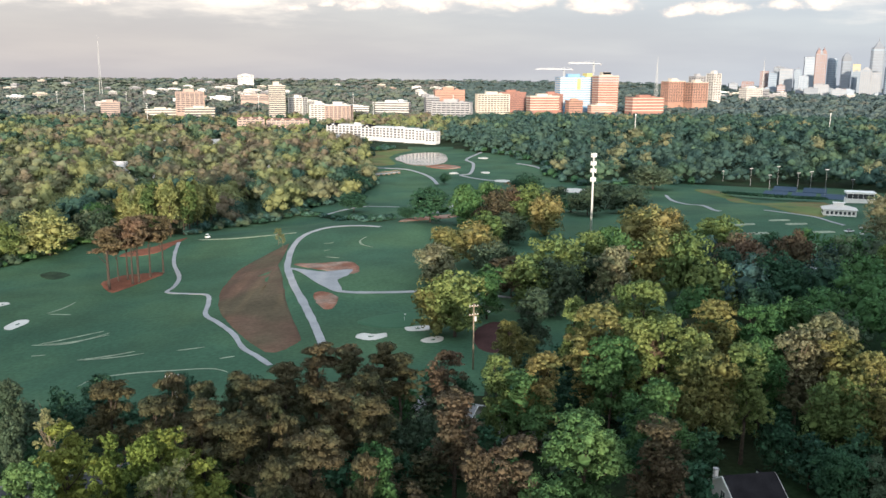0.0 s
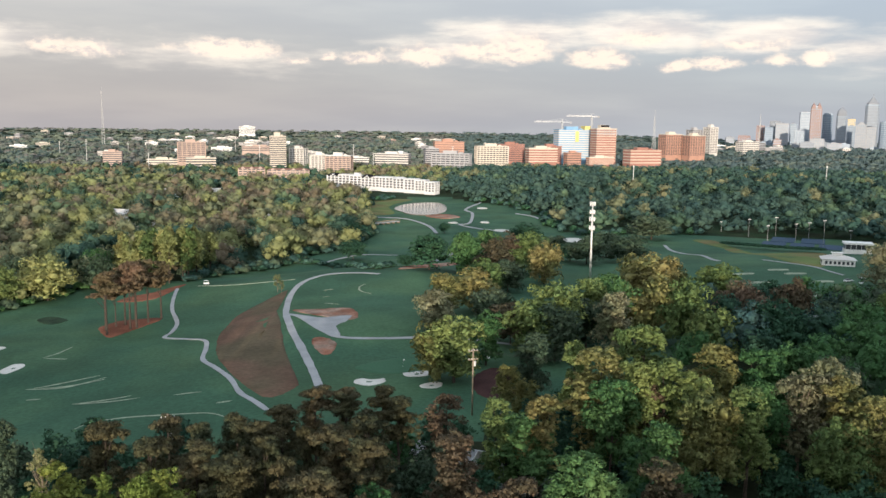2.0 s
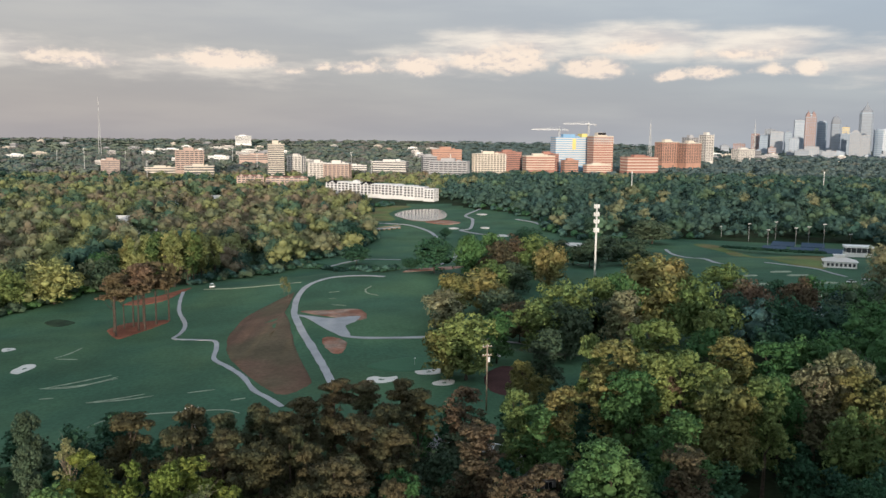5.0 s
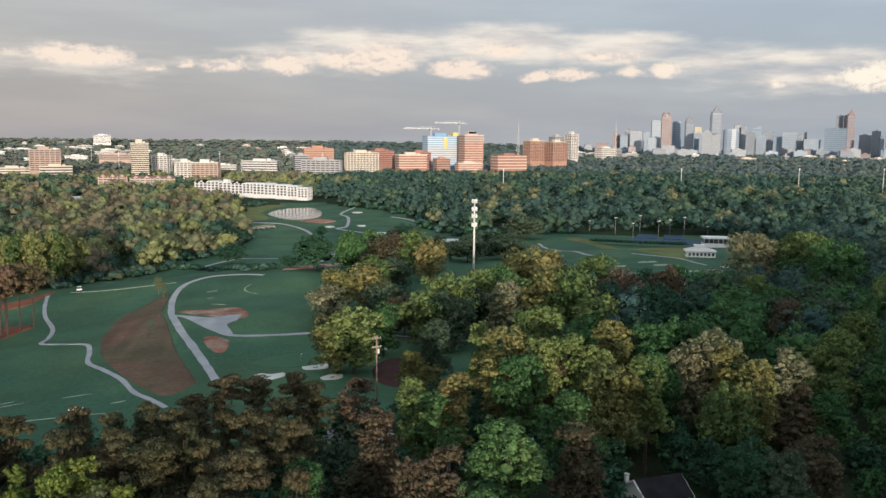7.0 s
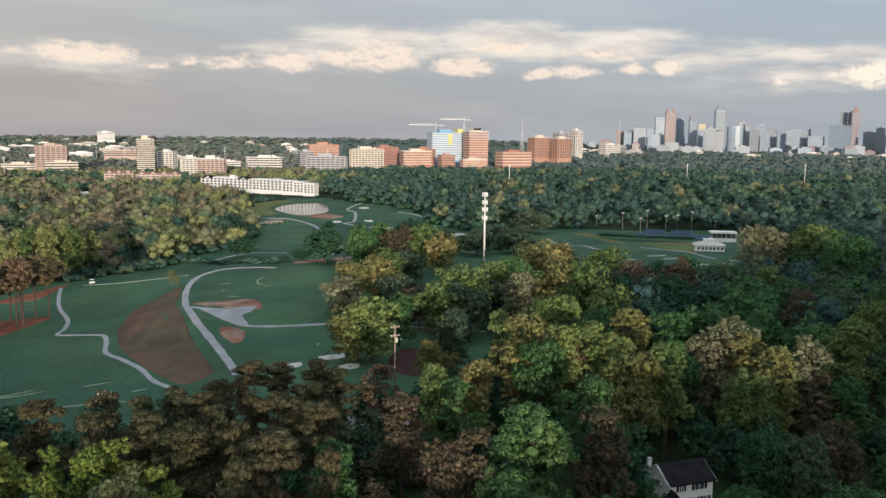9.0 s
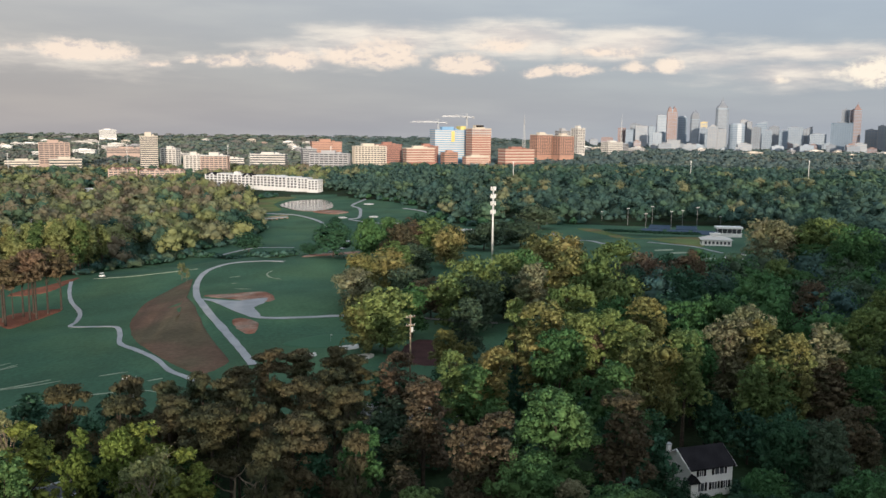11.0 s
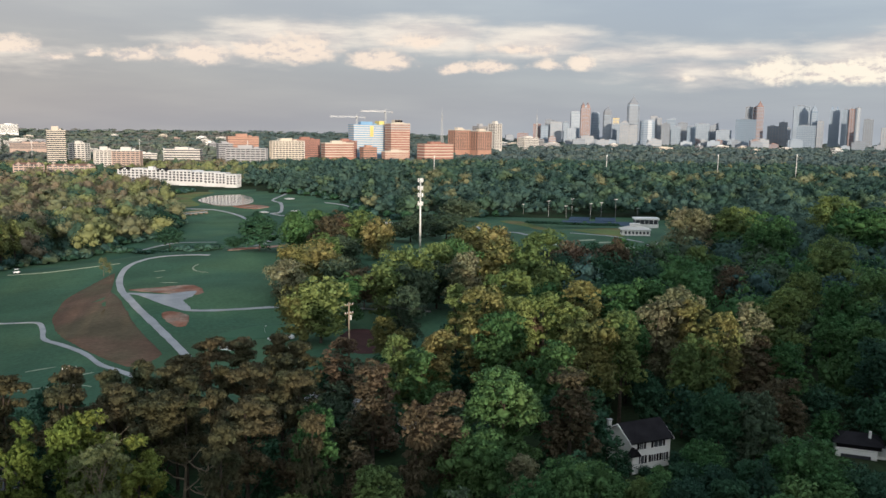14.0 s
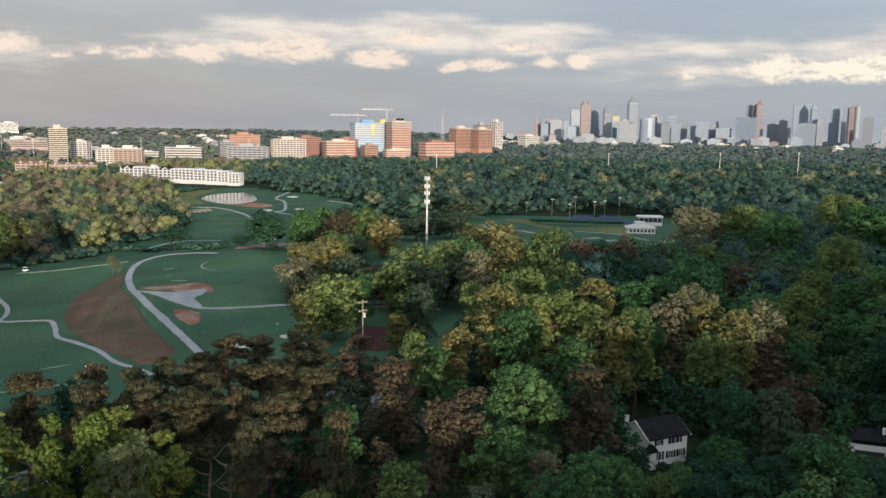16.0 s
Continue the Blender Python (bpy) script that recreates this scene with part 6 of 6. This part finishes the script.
modern = root("house", 116.2, 130.6, 2.2, -38, "low white flat-fronted house with long dark windows", "house")
part("wall", join(box(-4.6, 3, -4, 4, -3, 4.2), box(3, 5.4, -3, 4, -3, 3.0)), WHITE, modern)
part("roof", ([(-5.2, -4.2, 5.2), (4.4, -4.2, 5.2), (4.4, 4.6, 5.2), (-5.2, 4.6, 5.2), (-2.6, 0, 6.5), (2.0, 0, 6.5)], [(0, 1, 5, 4), (1, 2, 5), (2, 3, 4, 5), (3, 0, 4), (0, 3, 2, 1)]), SLATE, modern)
part("upper_wall", box(-4.4, 3.8, -3.4, 4, 4.2, 5.2), SLATE, modern)
part("window", box(-3.6, 1.9, -4.08, -3.95, 1.5, 3.1), GLASS, modern)
part("window", box(3.4, 5.0, -3.08, -2.95, 0.9, 2.3), GLASS, modern)
part("chimney", box(1.5, 2.0, -1.5, -1.0, 5.2, 7.4), WHITE, modern)

# small timber house and a pale shed among the pines
cottage(31.5, 163.5, 6.5, 6.0, 7.0, 5.5, 2.2, 10, GREY, SLATE, "grey timber house half hidden under trees", None,
        [("front", -1.2, 4.0, 1.4, 1.5, False), ("front", 1.2, 4.0, 1.4, 1.5, False), ("front", -1.6, 1.0, 1.2, 2.0, False), ("front", 1.4, 1.0, 1.6, 2.2, False)])
cottage(18.5, 178, 6.4, 13, 8.0, 3.2, 1.6, -28, PALE, GREY, "long pale low house with a grey roof under the pines", None, [("front", -4, 1.5, 1.6, 1.3, False), ("front", 1, 1.5, 1.6, 1.3, False), ("front", 5, 1.5, 1.6, 1.3, False)])
cottage(-40.5, 116, 6, 15, 8.0, 3.0, 1.5, 16, GREY, PALE, "low house with a pale shingled roof in the gardens", None, [("front", -4, 1.4, 1.6, 1.2, False), ("front", 2, 1.4, 1.6, 1.2, False)])
cottage(94, 329, 6.5, 16, 9.0, 4.0, 2.4, 10, PALE, GREY, "pale house with blue-grey roof in the trees", None, [("front", -3, 2.2, 1.6, 1.3, False), ("front", 3, 2.2, 1.6, 1.3, False)])
for x, y, yaw in ((-100.5, 728, 20), (-226, 932, -15), (-184, 948, 10), (-289, 1184, 0), (-160, 600, 30), (-205, 690, -20)):
    cottage(x, y, float(ground_z(x, y)) + 0.5, 14, 9, 5.0, 3.5, yaw, WHITE, PALE, "white gabled house glimpsed between the crowns", None, [("front", -3, 2.5, 1.6, 1.4, False), ("front", 3, 2.5, 1.6, 1.4, False)])

club = root("clubhouse", 243, 440, float(ground_z(243, 440)), -22, "white single-storey clubhouse with low hipped roof", "clubhouse")
part("wall", join(box(-8, 8, -5, 5, -2, 3.4)), WHITE, club)
part("roof", ([(-8.8, -5.8, 3.4), (8.8, -5.8, 3.4), (8.8, 5.8, 3.4), (-8.8, 5.8, 3.4), (-4, -1, 5.2), (3, -1, 5.2), (3, 1, 5.2), (-4, 1, 5.2)],
               [(0, 1, 5, 4), (1, 2, 6, 5), (2, 3, 7, 6), (3, 0, 4, 7), (4, 5, 6, 7), (0, 3, 2, 1)]), PALE, club)
part("lantern", join(box(-3, 2, -1.2, 1.2, 4.8, 6.4), box(-3.5, 2.5, -1.6, 1.6, 6.4, 6.7)), WHITE, club)
for k in range(7):
    part("window", box(-6.6 + 2.1 * k, -5.4 + 2.1 * k, -5.08, -4.95, 0.9, 2.5), GLASS, club)
for k in range(4):
    part("window", box(-8.08, -7.95, -3.6 + 2.2 * k, -2.4 + 2.2 * k, 0.9, 2.5), GLASS, club)

pavilion = root("pavilion", 313, 546, float(ground_z(313, 546)), -20, "open white court pavilion with a flat roof", "pavilion")
part("roof", join(box(-9, 9, -5, 5, 6.2, 7.4)), WHITE, pavilion)
part("deck", join(box(-8.5, 8.5, -4.5, 4.5, -2, 3.0)), WHITE, pavilion)
part("screen", box(-8, 8, -4, 4, 3.0, 6.2), GLASS, pavilion)
for k in range(6):
    part("post", tube([(-8 + 3.2 * k, -4.6, 3), (-8 + 3.2 * k, -4.6, 6.2)], [0.15, 0.15], 6), WHITE, pavilion)

for k, (x, y) in enumerate(((280, 598), (296, 588), (312, 578), (298, 622), (316, 612))):
    ob = tagged(new("tennis_court", mesh_of("tennis_court", *box(-8, 8, -14, 14, -0.4, 0.25), COURT)), "blue hard tennis court inside dark fencing", "tennis court", "tennis courts")
    ob.matrix_basis = pose(x, y, float(ground_z(x, y)) + 0.2, 0, 0, -28)
hedge_rng = np.random.default_rng(3)
vs, ns = [], []
for t in np.linspace(0, 1, 60):
    x, y = 238 + 52 * t, 584 - 36 * t
    for v, n in (leaf_cloud([(0, 0, 0.5, 1.0, 0.4)], 60, 1.1, hedge_rng, 3.0, 5.0), hearts([(0, 0, 0.5, 1.0, 0.4)], hedge_rng, 3.0, 5.0)):
        vs.append(v + (x, y, float(ground_z(x, y))))
        ns.append(n)
tagged(new("hedge", quick_mesh("hedge", np.concatenate(vs), np.concatenate(ns), LEAF["dark"])), "long dark clipped hedge before the courts", "hedge")

# cart bridge over the creek
bx0, by0, bx1, by1 = BRIDGE[0][0], BRIDGE[0][1], BRIDGE[1][0], BRIDGE[1][1]
br_len = math.hypot(bx1 - bx0, by1 - by0)
bridge = root("footbridge", (bx0 + bx1) / 2, (by0 + by1) / 2, float(ground_z((bx0 + bx1) / 2, (by0 + by1) / 2)) + 1.2, math.degrees(math.atan2(by1 - by0, bx1 - bx0)), "pale wooden cart bridge over the creek", "bridge")
part("deck", box(-br_len / 2, br_len / 2, -1.6, 1.6, 0, 0.5), CONCRETE, bridge)
for side in (-1.5, 1.5):
    part("rail", box(-br_len / 2, br_len / 2, side - 0.1, side + 0.1, 1.3, 1.6), WOOD, bridge)
for k in range(6):
    part("pier", box(-br_len / 2 + br_len * k / 5 - 0.3, -br_len / 2 + br_len * k / 5 + 0.3, -1.4, 1.4, -4, 0), WOOD, bridge)


# ---- small things ----
def dead_tree(x, y, height, seed):
    rng = random.Random(seed)
    ob = root("dead_tree", x, y, float(ground_z(x, y)), rng.uniform(0, 360), "bare dead tree with crooked pale limbs", "dead tree", "dead trees")
    part("trunk", tube([(0, 0, -0.5), (0.2, 0.1, height * 0.4), (0.5, -0.2, height * 0.75), (1.0, 0.2, height)], [0.34, 0.26, 0.17, 0.05], 6), BARK_PALE, ob)
    for k in range(6):
        z0 = height * rng.uniform(0.4, 0.85)
        a, r = rng.uniform(0, 6.28), rng.uniform(2.2, 4.2)
        part("limb", tube([(0.4, 0, z0), (0.4 + 0.5 * r * math.cos(a), 0.5 * r * math.sin(a), z0 + 0.9), (0.4 + r * math.cos(a), r * math.sin(a), z0 + 2.6), (0.4 + 1.15 * r * math.cos(a + 0.3), 1.15 * r * math.sin(a + 0.3), z0 + 2.9)],
                         [0.16, 0.11, 0.07, 0.03], 5), BARK_PALE, ob)
    return ob


dead_tree(-15.3, 126.5, 15.0, 1)
dead_tree(-12.4, 125.5, 13.0, 2)
dead_tree(-41.5, 137.5, 12.0, 3)


def car(x, y, yaw, label, scale=1.0):
    ob = root("car", x, y, float(ground_z(x, y)) + 0.3, yaw, label, "car", "parked cars")
    v = [(-2.2, -0.9, 0.3), (2.2, -0.9, 0.3), (2.2, 0.9, 0.3), (-2.2, 0.9, 0.3), (-2.25, -0.9, 0.8), (2.25, -0.9, 0.75), (2.25, 0.9, 0.75), (-2.25, 0.9, 0.8),
         (-1.6, -0.88, 0.95), (1.0, -0.88, 0.92), (1.0, 0.88, 0.92), (-1.6, 0.88, 0.95)]
    part("body", (v, [(3, 2, 1, 0), (0, 1, 5, 4), (1, 2, 6, 5), (2, 3, 7, 6), (3, 0, 4, 7), (4, 5, 9, 8), (5, 6, 10, 9), (6, 7, 11, 10), (7, 4, 8, 11), (8, 9, 10, 11)]), CAR_PAINT, ob)
    part("cabin", ([(-1.6, -0.86, 0.95), (1.0, -0.86, 0.92), (1.0, 0.86, 0.92), (-1.6, 0.86, 0.95), (-1.2, -0.7, 1.48), (0.3, -0.7, 1.48), (0.3, 0.7, 1.48), (-1.2, 0.7, 1.48)],
                   [(0, 1, 5, 4), (1, 2, 6, 5), (2, 3, 7, 6), (3, 0, 4, 7), (4, 5, 6, 7)]), GLASS, ob)
    for sx in (-1.35, 1.35):
        for sy in (-0.85, 0.85):
            part("wheel", tube([(sx, sy - 0.1, 0.32), (sx, sy + 0.1, 0.32)], [0.33, 0.33], 10), RUBBER, ob)
    return ob


for x, y, yaw in ((226, 384, 20), (231, 381, 20), (236, 386, 24), (241, 398, 15), (222, 390, 18), (-38, 157, 40), (233, 396, 110)):
    car(x, y, yaw, "pale parked car on the lane" if x < 0 else "pale parked car by the clubhouse")

cart = root("golf_cart", -81, 410.8, float(ground_z(-81, 410.8)) + 0.2, 30, "small white golf cart parked on the upper turf", "golf cart")
part("body", box(-1.2, 1.2, -0.6, 0.6, 0.3, 0.9), WHITE, cart)
part("roof", box(-0.9, 0.9, -0.65, 0.65, 1.85, 1.95), WHITE, cart)
for sx in (-0.8, 0.8):
    for sy in (-0.55, 0.55):
        part("post", tube([(sx, sy, 0.9), (sx, sy, 1.85)], [0.04, 0.04], 4), STEEL, cart)
        part("wheel", tube([(sx, sy - 0.08, 0.22), (sx, sy + 0.08, 0.22)], [0.24, 0.24], 8), RUBBER, cart)
tree(-42.6, 372.7, 8.5, 2.4, "bare", 1, "at the head of the dirt bank", "bank saplings")
tree(-40.0, 366.0, 7.0, 1.8, "bare", 1, "at the head of the dirt bank", "bank saplings")

# flagstick on the putting green
flag = root("flagstick", 10, 251, float(ground_z(10, 251)), 0, "thin flagstick with a small pale flag", "flagstick")
part("stick", tube([(0, 0, -0.1), (0, 0, 2.3)], [0.03, 0.02], 5), WHITE, flag)
part("flag", box(0, 0.5, -0.01, 0.01, 1.9, 2.25), WHITE, flag)
